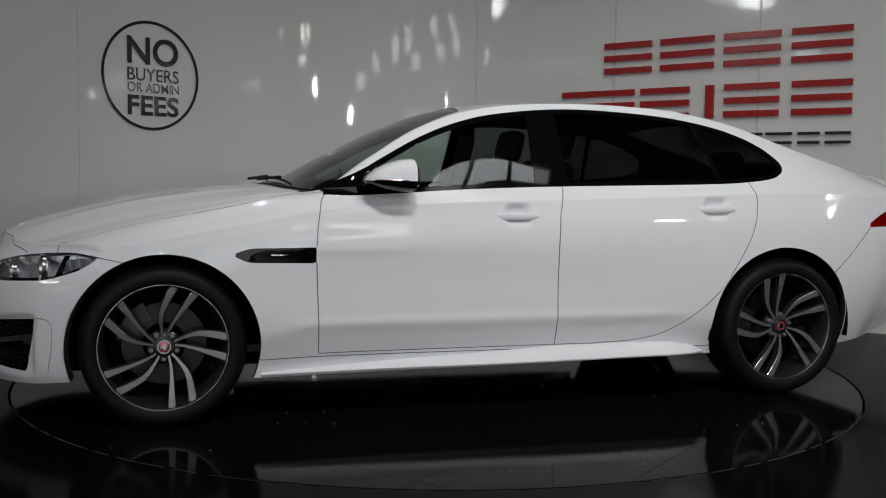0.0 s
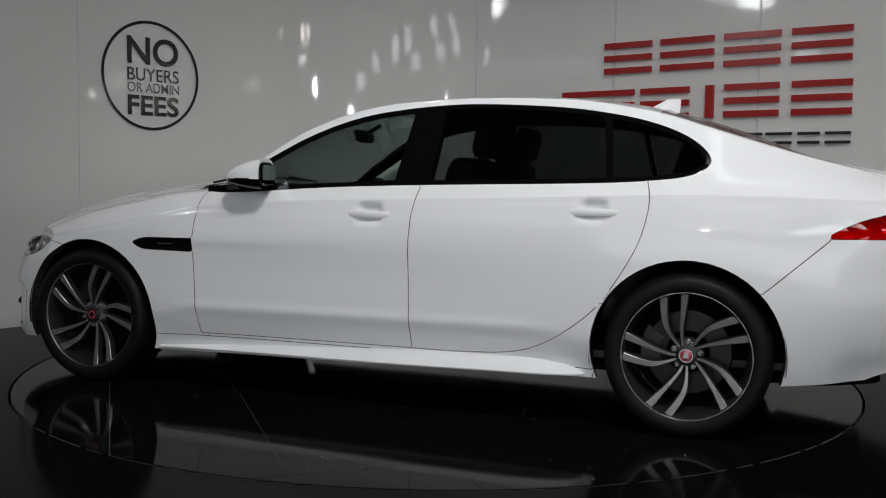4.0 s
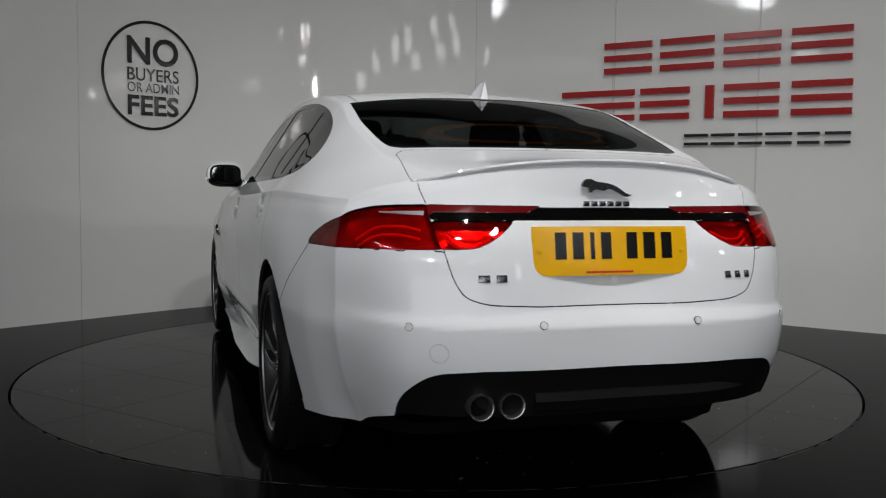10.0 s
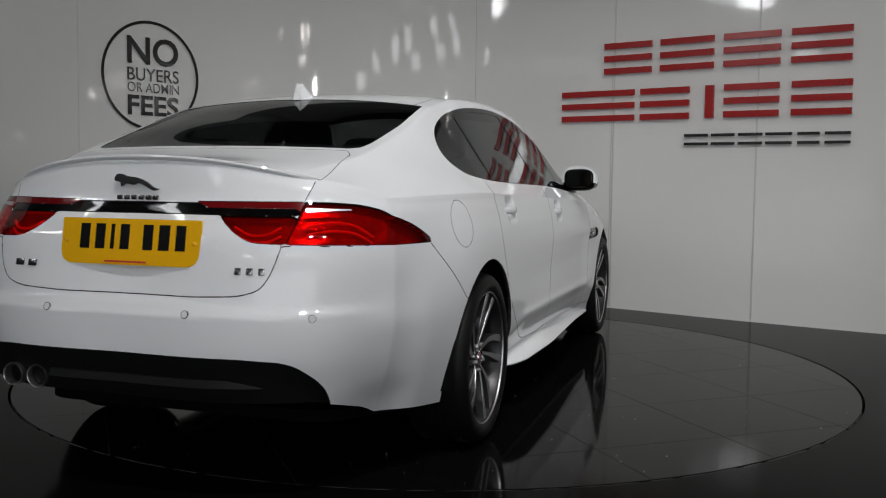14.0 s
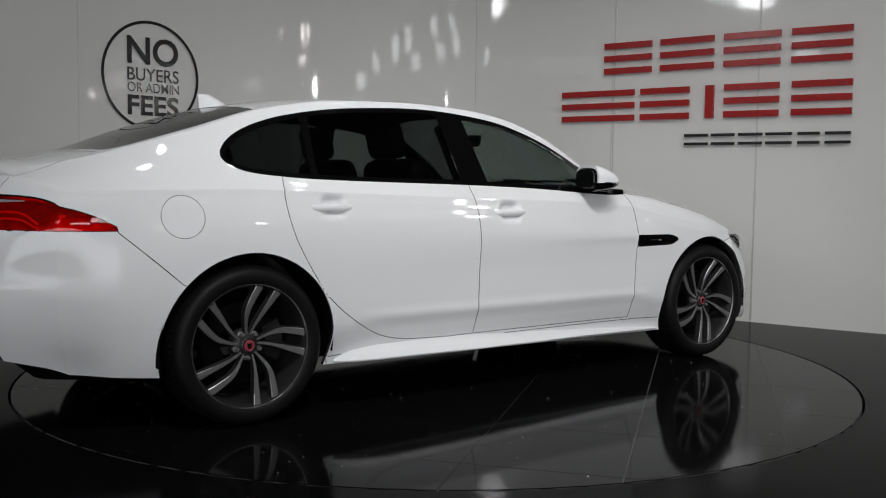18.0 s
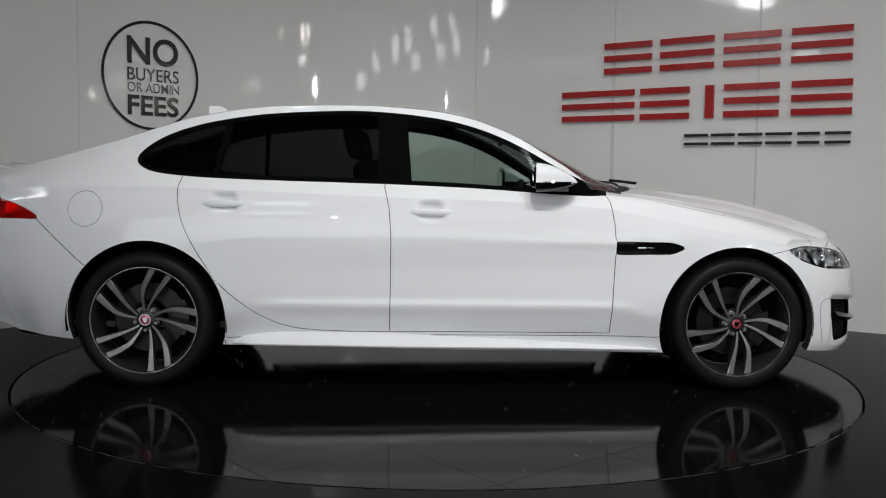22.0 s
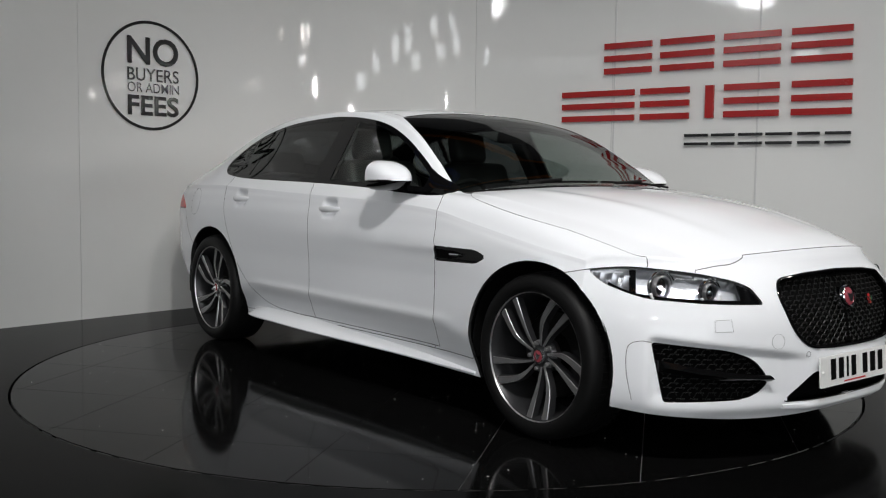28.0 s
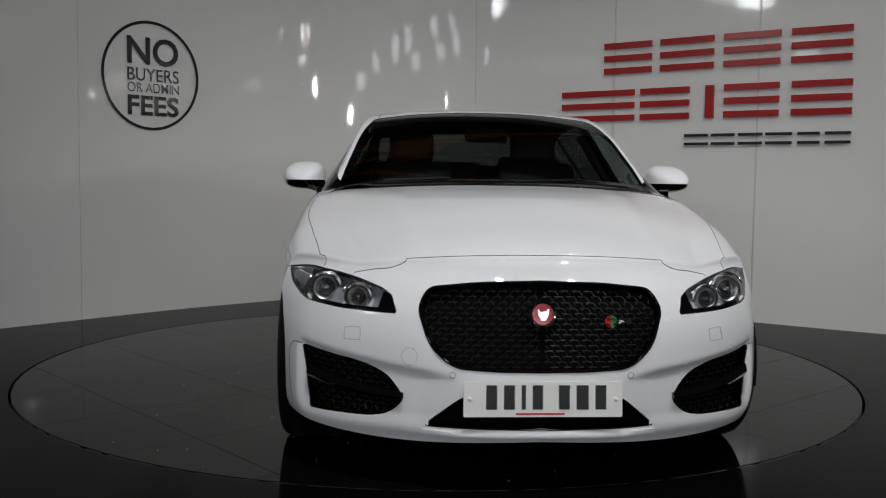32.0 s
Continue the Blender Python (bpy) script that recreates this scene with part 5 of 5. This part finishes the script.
    for x in np.linspace(1.08, -1.055, 64):
        zt, ze, out_ = float(top_z(x)), float(edge_z(x)), float(reach(x))
        y = float(low_z(np.array([side_q(x)]), np.array([zt]))[0][1])
        rows.append([bm.verts.new((x, s * yy, zz)) for yy, zz in ((y - .004, zt), (y + out_ * .45, (zt + ze) / 2 - .004), (y + out_ - .003, ze + .004), (y + out_, ze), (y + out_ - .003, ze - .006), (y - .03, ze - .010), (y - .03, zt - .002))])
    for a, b in zip(rows, rows[1:]):
        for k in range(7):
            bm.faces.new((a[k], a[(k + 1) % 7], b[(k + 1) % 7], b[k]))
    bm.faces.new(rows[0])
    bm.faces.new(rows[-1][::-1])
    part("skirt_blade", bm, PAINT, owner, "white flared blade along the sill", angle=50)
    # door handles
    for x, z, name in ((-1.090, .922, "rear_door"), (-.073, .890, "front_door")):
        owner = [o for o in car.children if o.name.startswith(name)][0 if s > 0 else 1]
        bm = bmesh.new()
        rows = []
        for k in range(15):
            t = k / 14
            xx = x - .127 + .254 * t
            lift = .006 + .030 * math.sin(math.pi * t) ** .5
            y = low_z(np.array([side_q(x)]), np.array([z]))[0][1] + .010
            hh = .0175 * (0.62 + .38 * math.sin(math.pi * t) ** .5)
            ring = []
            for a in range(10):
                c, q = math.cos(2 * math.pi * a / 10), math.sin(2 * math.pi * a / 10)
                ring.append(bm.verts.new((xx, s * (y + lift - .010 + .008 * c), z + hh * q)))
            rows.append(ring)
        for a, b in zip(rows, rows[1:]):
            for k in range(10):
                bm.faces.new((a[k], a[(k + 1) % 10], b[(k + 1) % 10], b[k]))
        bm.faces.new(rows[0][::-1])
        bm.faces.new(rows[-1])
        part("door_handle", bm, PAINT, owner, "white door handle")
    # wing vent bar
    owner = [o for o in car.children if o.name.startswith("wing_vent")][0 if s > 0 else 1]
    m = on_skin(side_q(1.00), .722, s)
    bm = bmesh.new()
    box(bm, (.085, .012, .006), m @ pose(0, 0, -.003), .002)
    part("vent_bar", bm, CHROME, owner, "small bright bar in the vent")
    bm = bmesh.new()
    box(bm, (.30, .005, .006), m @ pose(0, .022, -.003), .002)
    part("vent_slat", bm, BLACK_GLOSS, owner)
    # parking sensors, tow and washer covers
    for q, z, r, owner_name in ((.302, .414, .0095, "front_bumper"), (2.27, .620, .0115, "rear_bumper"), (2.69, .627, .0115, "rear_bumper")):
        owner = [o for o in car.children if o.name.startswith(owner_name)][0]
        m = on_skin(q, z, s)
        bm = bmesh.new()
        lathe(bm, [(r + .0012, -.004), (r + .0012, .0004), (r, .0004), (r, -.002)], m, n=20)
        part("sensor_ring", bm, BLACK_SATIN, owner)
        bm = bmesh.new()
        lathe(bm, [(r, -.003), (r - .001, .0012), (r * .5, .0016), (.0004, .0017)], m, n=20)
        part("parking_sensor", bm, PAINT, owner, "round white parking sensor")
    owner = [o for o in car.children if o.name.startswith("front_bumper")][0]
    m = on_skin(.625, .532, s)
    bm = bmesh.new()
    for (ax, ay), (bx, by) in (((-.034, .022), (.034, .024)), ((-.034, .022), (-.028, -.022)), ((-.028, -.022), (.034, -.018)), ((.034, .024), (.034, -.018))):
        tube(bm, [m @ Vector((ax, ay, 0)), m @ Vector((bx, by, 0))], .0006, 4)
    part("washer_cover_seam", bm, ALLOY, owner, "fine seam of the washer cover")
for q, z, s, name in ((.438, .470, -1, "front_bumper"), (2.36, .545, 1, "rear_bumper")):
    owner = [o for o in car.children if o.name.startswith(name)][0]
    bm = bmesh.new()
    lathe(bm, [(.0283, -.003), (.0283, .0005), (.0275, .0005), (.0275, -.003)], on_skin(q, z, s), n=32)
    part("tow_cover_seam", bm, ALLOY, owner, "fine round seam of the tow cover")

for s in (1, -1):
    owner = [o for o in car.children if o.name.startswith("front_bumper")][0]
    bm = bmesh.new()
    tube(bm, skin_path(smooth_path([(.825, .464), (.85, .468), (.878, .455), (.888, .42), (.886, .34), (.872, .245)], 4), s, 0.0), .0012, 4)
    part("curtain_seam", bm, BLACK_SATIN, owner, "fine seam of the bumper side panel")

# ---- number plates (plain bars for the characters) ----
def number_plate(m, w, h, mat, corner, bar_h, label, name):
    plate_bm = bmesh.new()
    prism(plate_bm, rounded([(-w / 2, h / 2), (-w / 2, -h / 2), (w / 2, -h / 2), (w / 2, h / 2)], corner), .006, m)
    plate = part(name, plate_bm, mat, car, label)
    x = -w * .36
    for k, cw in enumerate((.036, .036, .014, .034, 0, .036, .040, .036)):
        if cw:
            b = bmesh.new()
            box(b, (cw * w / .52, bar_h, .0016), m @ pose(x + cw / 2, .006 if h < .13 else .016, .0068))
            part("plate_bar", b, INK, plate)
        x += (cw + .022 if cw else .030) * w / .52
    for sx in (-1, 1):
        b = bmesh.new()
        lathe(b, [(.008, .005), (.008, .009), (.005, .011), (.0004, .0112)], m @ pose(sx * w * .46, 0, 0), n=14)
        part("plate_screw", b, mat, plate)
    b = bmesh.new()
    box(b, (.16, .006, .001), m @ pose(-.01, -h / 2 + .010, .0066))
    part("plate_maker_bar", b, RED_INK, plate)


face_front = Matrix(((0, 0, 1, 0), (1, 0, 0, 0), (0, 1, 0, 0), (0, 0, 0, 1)))
face_rear = Matrix(((0, 0, -1, 0), (-1, 0, 0, 0), (0, 1, 0, 0), (0, 0, 0, 1)))
number_plate(Matrix.Translation((2.343, 0, .342)) @ face_front @ pose(0, 0, 0, -4, 0, 0), .52, .116, WHITE_PLATE, [.006] * 4, .079, "white front plate with plain black bars", "front_plate")
number_plate(Matrix.Translation((-2.522, 0, .838)) @ face_rear @ pose(0, 0, 0, -9, 0, 0), .526, .150, YELLOW, [.006, .050, .050, .006], .082, "yellow rear plate with plain black bars", "rear_plate")

# ---- emblems as plain shapes ----
bm = bmesh.new()
m = Matrix.Translation((2.303, 0, .613)) @ face_front @ pose(0, 0, 0, -14, 0, 0)
lathe(bm, [(.046, -.03), (.046, .004), (.042, .010), (.037, .006)], m, n=40)
part("badge_ring", bm, CHROME, car, "chrome ring of the grille badge")
bm = bmesh.new()
lathe(bm, [(.038, .0), (.034, .006), (.015, .009), (.0005, .009)], m, n=40)
part("badge_disc", bm, RED_CAP, car, "red enamel grille badge")
bm = bmesh.new()
prism(bm, [(-.019, .018), (-.008, .008), (.008, .008), (.019, .018), (.015, -.006), (.006, -.022), (-.006, -.022), (-.015, -.006)], .006, m @ pose(0, 0, .007))
part("badge_emblem", bm, CHROME, car, "plain silver emblem")
m = Matrix.Translation((2.268, .235, .585)) @ face_front @ pose(0, 0, 0, -14, 12, 0)
for sgn, mat in ((-1, RED_INK), (1, GREEN_INK)):
    bm = bmesh.new()
    prism(bm, [(0, -.021)] + [(sgn * .021 * math.cos(a), .021 * math.sin(a)) for a in np.linspace(-1.5, 1.5, 9)] + [(0, .021)], .006, m)
    part("side_badge_half", bm, mat, car, "half of a red and green badge")
bm = bmesh.new()
box(bm, (.045, .022, .006), m @ pose(.050, 0, .003), .003)
part("side_badge_bar", bm, CHROME, car, "small silver badge bar")

rear_mark = Matrix.Translation((-2.478, 0, 1.028)) @ face_rear @ pose(0, 0, 0, -3, 0, 0)
bm = bmesh.new()
body = smooth_path([(-.085, .008), (-.078, .026), (-.058, .030), (-.035, .022), (.0, .018), (.035, .006), (.066, -.014), (.085, -.018), (.064, -.024), (.035, -.010), (.008, .000), (-.012, -.006), (-.040, -.002), (-.058, -.012), (-.062, .002)], 3, True)
prism(bm, [tuple(p) for p in body], .010, rear_mark)
part("boot_emblem", bm, BADGE, car, "plain leaping silver emblem")
for k in range(6):
    bm = bmesh.new()
    box(bm, (.022, .015, .004), rear_mark @ pose(-.068 + .0275 * k, -.046, .002), .002)
    part("name_bar", bm, BADGE, car)
for y, z, widths in ((.368, .760, (.036, .034)), (-.395, .760, (.022, .022, .020))):
    x = 0.0
    for w in widths:
        yb = y + .035 - x - w / 2
        m = on_skin(3 - abs(yb) / REAR_Y[0], z, 1 if y > 0 else -1)
        bm = bmesh.new()
        box(bm, (w, .022, .004), m @ pose(0, 0, .002), .0015)
        part("model_bar", bm, BADGE, car)
        x += w + .010

# ---- lip below the lower opening ----
owner = [o for o in car.children if o.name.startswith("front_bumper")][0]
bm = bmesh.new()
rows = []
for y in np.linspace(-.40, .40, 49):
    q, side = abs(y), 1 if y >= 0 else -1
    f = np.clip((.40 - q) / .12, 0, 1)
    rows.append([bm.verts.new(skin_path([(q, z)], side, d)[0]) for z, d in ((.232, -.012), (.227, .003 + .009 * f), (.220, .004 + .014 * f), (.212, .004 + .013 * f), (.204, -.012))])
for a, b in zip(rows, rows[1:]):
    for k in range(5):
        bm.faces.new((a[k], a[(k + 1) % 5], b[(k + 1) % 5], b[k]))
bm.faces.new(rows[0])
bm.faces.new(rows[-1][::-1])
part("front_lip", bm, PAINT, owner, "white lip below the lower opening", angle=50)

# ---- lip along the boot's edge ----
owner = [o for o in car.children if o.name.startswith("boot_lid")][0]
bm = bmesh.new()
rows = []
for q in np.concatenate([np.linspace(2.24, 3.0, 40), np.linspace(3.0, 3.76, 40)[1:]]):
    side = 1 if q <= 3 else -1
    r = rim_at(np.array([q if q <= 3 else 6 - q]))[0]
    ox, oy = np.interp(min(q, 6 - q), Q_DENSE, OUT_X), np.interp(min(q, 6 - q), Q_DENSE, OUT_Y)
    f = np.clip(min(q, 6 - q) - 2.24, 0, .1) / .1
    rows.append([bm.verts.new((r[0] + ox * d, side * (r[1] + oy * d), r[2] + h)) for d, h in ((-.05, .003 + .001 * f), (-.01, .004 + .006 * f), (.010 * f + .001, .002 + .007 * f), (.011 * f + .001, .0005 + .002 * f), (.001, -.008), (-.03, -.010))])
for a, b in zip(rows, rows[1:]):
    for k in range(6):
        bm.faces.new((a[k], a[(k + 1) % 6], b[(k + 1) % 6], b[k]))
bm.faces.new(rows[0])
bm.faces.new(rows[-1][::-1])
part("boot_lip", bm, PAINT, owner, "white lip along the edge of the boot lid", angle=40)

# ---- rear valance, exhaust ----
for y in (.435, .337):
    bm = bmesh.new()
    m = Matrix.Translation((-2.572, y, .383)) @ face_rear @ Matrix.Diagonal((.93, .93, 1, 1))
    lathe(bm, [(.036, -.10), (.040, -.02), (.0425, .0), (.0415, .003), (.0385, .002), (.036, -.012), (.035, -.10)], m, n=40)
    tip = part("tailpipe", bm, ALLOY_BRIGHT, car, "round chrome tailpipe")
    bm = bmesh.new()
    lathe(bm, [(.0352, -.03), (.0005, -.032)], m, n=30)
    part("pipe_inside", bm, LINER, tip, "dark inside of the pipe")
bm = bmesh.new()
rows = []
for y in np.linspace(-.55, .27, 34):
    v = skin_path([(3 - abs(y) / REAR_Y[0], .392)], 1 if y >= 0 else -1, -.010)[0]
    rows.append([bm.verts.new((v.x + dx, y, v.z + dz)) for dx, dz in ((.03, .032), (-.016, .024), (-.024, .0), (-.010, -.030), (.03, -.036))])
for a, b in zip(rows, rows[1:]):
    for k in range(5):
        bm.faces.new((a[k], a[(k + 1) % 5], b[(k + 1) % 5], b[k]))
part("diffuser_blade", bm, BLACK_SATIN, car, "satin black lower blade")

# ---- mirrors ----
def pod(bm, centre, radii, power=2.6, lo=-1.0, hi=1.0, n=28, rows=16):
    """A rounded pod (superellipsoid), cut between two heights."""
    ring = []
    se = lambda v, e: math.copysign(abs(v) ** e, v)
    a0, a1 = math.asin(lo), math.asin(hi)
    for k in range(rows + 1):
        f = a0 + (a1 - a0) * k / rows
        ring.append([bm.verts.new((centre[0] + radii[0] * se(math.cos(f), 2 / power) * se(math.cos(t), 2 / power),
                                   centre[1] + radii[1] * se(math.cos(f), 2 / power) * se(math.sin(t), 2 / power),
                                   centre[2] + radii[2] * se(math.sin(f), 2 / power))) for t in np.linspace(0, 2 * math.pi, n, endpoint=False)])
    for a, b in zip(ring, ring[1:]):
        for k in range(n):
            bm.faces.new((a[k], a[(k + 1) % n], b[(k + 1) % n], b[k]))
    bm.faces.new(ring[0][::-1])
    bm.faces.new(ring[-1])


def shell(bm, s, wide, tall, way):
    """Half of a mirror housing: it grows from a slanted nose to a flat open back; way 1 above the split, -1 below."""
    rows = []
    for k in range(15):
        t = (k / 14) ** .75
        x = -.074 + .200 * t
        w = wide * max(0.02, 1 - t ** 2.6) ** .55
        h = tall * max(0.02, 1 - t ** 1.7) ** .7
        row = []
        for q in range(19):
            a = math.pi * q / 18
            c, e = math.cos(a), math.sin(a)
            row.append(bm.verts.new((x, w * math.copysign(abs(c) ** .72, c), -.034 + way * h * e ** .62)))
        rows.append(row)
    for a, b in zip(rows, rows[1:]):
        for q in range(18):
            bm.faces.new((a[q], a[q + 1], b[q + 1], b[q]))
        bm.faces.new((a[18], a[0], b[0], b[18]))
    bm.faces.new(rows[0])
    bm.faces.new(rows[-1])


for s in (1, -1):
    mirror = new("wing_mirror")
    mirror.parent = car
    tagged(mirror, "white wing mirror with black underside")
    mirror.matrix_basis = pose(.520, s * .938, 1.078, 0, 0, s * 8)
    bm = bmesh.new()
    shell(bm, s, .102, .096, 1)
    part("cap", bm, PAINT, mirror, "white mirror cap")
    bm = bmesh.new()
    shell(bm, s, .096, .048, -1)
    part("underside", bm, BLACK_GLOSS, mirror, "black mirror underside")
    bm = bmesh.new()
    tube(bm, [(x, s * y, -.034) for x, y in smooth_path([(.115, -.02), (.104, .035), (.075, .068), (.022, .091), (-.035, .099)], 4)], .0065, 8)
    part("side_repeater", bm, CHROME, mirror, "clear side repeater strip")
    bm = bmesh.new()
    pod(bm, (-.070, 0, -.010), (.018, .090, .056), 3.2)
    part("housing_back", bm, BLACK_GLOSS, mirror, "black mirror housing rim")
    bm = bmesh.new()
    prism(bm, rounded([(-.080, -.050), (.080, -.050), (.080, .042), (-.080, .042)], .035, 6), .003, Matrix.Translation((-.0875, 0, -.010)) @ face_rear)
    part("mirror_glass", bm, MIRROR, mirror, "mirror glass")
    bm = bmesh.new()
    rows = []
    for k, (x, y, z, w, h) in enumerate(((.01, -s * .04, -.066, .075, .012), (.06, -s * .085, -.074, .07, .013), (.13, -s * .118, -.082, .07, .016), (.20, -s * .128, -.092, .075, .022))):
        rows.append([bm.verts.new((x + dx * w, y, z + dz * h)) for dx, dz in ((-1, -1), (1, -1), (1, 1), (-1, 1))])
    for a, b in zip(rows, rows[1:]):
        for k in range(4):
            bm.faces.new((a[k], a[(k + 1) % 4], b[(k + 1) % 4], b[k]))
    bm.faces.new(rows[0][::-1])
    bm.faces.new(rows[-1])
    part("arm", bm, BLACK_GLOSS, mirror, "black mirror arm")

# ---- aerial fin, wipers ----
bm = bmesh.new()
rows = []
for k in range(9):
    t = k / 8
    x0_, x1_ = -1.14 - .14 * t ** .9, -1.345 - .0 * t
    w = .034 * (1 - .88 * t)
    z = 1.392 + .070 * t
    rows.append([bm.verts.new((x0_ + (x1_ - x0_) * a, w * math.sin(math.pi * min(1, a * 1.35 + .02)) ** .6 * b if a < .74 else w * .7 * b, z)) for a, b in ((0, 0), (.3, 1), (.7, 1), (1, .7), (1, -.7), (.7, -1), (.3, -1))])
for a, b in zip(rows, rows[1:]):
    for k in range(7):
        bm.faces.new((a[k], a[(k + 1) % 7], b[(k + 1) % 7], b[k]))
bm.faces.new(rows[-1])
part("aerial_fin", bm, PAINT, car, "white shark-fin aerial")
for y0, y1 in ((.05, .62), (-.55, .02)):
    bm = bmesh.new()
    def screen_z(x, y):
        zc, zr = z_mid(x), z_rail(x)
        return float(zc - (zc - zr) * (abs(y) / float(y_rail(x))) ** 2.3) + .012
    pts = []
    for t in np.linspace(0, 1, 10):
        y = y0 + (y1 - y0) * t
        x = .985 - .06 * abs(y) ** 1.5 - .03
        pts.append((x, y, screen_z(x, y)))
    tube(bm, pts, .006, 6)
    tube(bm, [(pts[5][0] + .005, pts[5][1], pts[5][2] + .012), (1.03, y0 + .02, 1.045)], .008, 6)
    part("wiper", bm, BLACK_SATIN, car, "black wiper lying at the foot of the windscreen")


# ---- cabin ----
def cushion(bm, size, m, bevel=.05):
    box(bm, size, m, bevel, 4)


for y in (.37, -.37):
    seat = new("front_seat")
    seat.parent = car
    tagged(seat, "black leather front seat")
    seat.matrix_basis = pose(-.08, y, .32)
    bm = bmesh.new()
    cushion(bm, (.52, .50, .16), pose(.10, 0, .22, 0, -8, 0), .06)
    part("seat_cushion", bm, LEATHER, seat)
    bm = bmesh.new()
    cushion(bm, (.15, .50, .62), pose(-.24, 0, .54, 0, -20, 0), .06)
    part("backrest", bm, LEATHER, seat)
    bm = bmesh.new()
    cushion(bm, (.10, .27, .19), pose(-.395, 0, .93, 0, -14, 0), .045)
    part("headrest", bm, LEATHER, seat)
    bm = bmesh.new()
    for dy in (-.06, .06):
        tube(bm, [(-.34, dy, .78), (-.385, dy, .90)], .007, 8)
    part("headrest_posts", bm, CHROME, seat)
bench = new("rear_seat")
bench.parent = car
tagged(bench, "black leather rear bench")
bench.matrix_basis = pose(-1.0, 0, .34)
bm = bmesh.new()
cushion(bm, (.52, 1.30, .18), pose(.08, 0, .18, 0, -6, 0), .06)
part("seat_cushion", bm, LEATHER, bench)
bm = bmesh.new()
cushion(bm, (.16, 1.30, .60), pose(-.26, 0, .46, 0, -24, 0), .06)
part("backrest", bm, LEATHER, bench)
for y in (.40, -.40, 0):
    bm = bmesh.new()
    cushion(bm, (.10, .26, .16), pose(-.43, y, .80 if y else .76, 0, -18, 0), .045)
    part("headrest", bm, LEATHER, bench)
bm = bmesh.new()
prism(bm, rounded([(1.02, .60), (1.02, .96), (.80, .975), (.52, .93), (.44, .86), (.46, .70), (.60, .55)], .04), 1.44, pose(0, .72, 0, 90, 0, 0))
part("dashboard", bm, LEATHER, car, "black dashboard")
bm = bmesh.new()
m = pose(.36, -.37, .885) @ Matrix.Rotation(radians(-66), 4, "Y")
tube(bm, [m @ Vector((.178 * math.cos(a), .178 * math.sin(a), 0)) for a in np.linspace(0, 2 * math.pi, 32, endpoint=False)], .014, 8, True)
for a in (0, 2.2, 4.08):
    tube(bm, [m @ Vector((0, 0, -.02)), m @ Vector((.17 * math.cos(a + math.pi), .17 * math.sin(a + math.pi), 0))], .016, 6)
lathe(bm, [(.06, -.03), (.06, .0), (.05, .01), (.0005, .012)], m, n=20)
part("steering_wheel", bm, LEATHER, car, "black steering wheel on the right of the cabin")
bm = bmesh.new()
box(bm, (.03, .23, .07), pose(.36, 0, 1.285, 0, 15, 0), .02)
tube(bm, [(.36, 0, 1.29), (.26, 0, 1.345)], .012, 6)
part("interior_mirror", bm, BLACK_SATIN, car, "black interior mirror")
bm = bmesh.new()
xs = np.linspace(.02, -1.28, 26)
grid = []
for x in xs:
    zr, zc, yr = float(z_rail(x)), float(z_mid(x)), float(y_rail(x))
    grid.append([bm.verts.new((x, yr * f, zc - (zc - zr) * abs(f) ** 2.3 - .035)) for f in np.linspace(-.98, .98, 17)])
for a, b in zip(grid, grid[1:]):
    for k in range(16):
        bm.faces.new((a[k], a[k + 1], b[k + 1], b[k]))
part("roof_lining", bm, LINING_DARK, car, "dark roof lining")
for s in (1, -1):
    bm = bmesh.new()
    cushion(bm, (1.86, .10, .62), pose(-.11, s * .785, .66), .04)
    part("door_card", bm, LEATHER, car, "black inner door panels")
    bm = bmesh.new()
    cushion(bm, (.10, .04, .36), pose(-.29, s * .722, 1.17, s * 33, 0, 0), .015)
    part("inner_pillar", bm, LINING_DARK, car, "dark inner door pillar")
bm = bmesh.new()
cushion(bm, (.46, 1.2, .04), pose(-1.66, 0, 1.035), .015)
part("parcel_shelf", bm, LEATHER, car, "black parcel shelf")
bm = bmesh.new()
cushion(bm, (1.1, .24, .30), pose(.15, 0, .52), .04)
part("centre_console", bm, LEATHER, car, "black centre console")
bm = bmesh.new()
box(bm, (3.2, 1.5, .03), pose(-.4, 0, .30))
part("cabin_floor", bm, LEATHER, car, "black cabin floor")


def turn_at(t):
    """Degrees by which the table and the car have turned."""
    drift = np.interp(t, np.arange(0, 33, 2.0), [-.04, .28, .35, .33, .17, -.07, -.26, -.26, -.62, -.63, -.46, .24, .22, .24, .16, .24, -.02])
    return 195.48 - 8.8255 * t + float(drift)


def motions():
    times = [2.0 * k for k in range(17)]
    walk(turntable, [(t, pose(0, 0, 0, 0, 0, turn_at(t))) for t in times])
    walk(car, [(t, pose(0, 0, 0, 0, 0, turn_at(t)) @ pose(0.009, 0.220, 0.0)) for t in times])


motions()
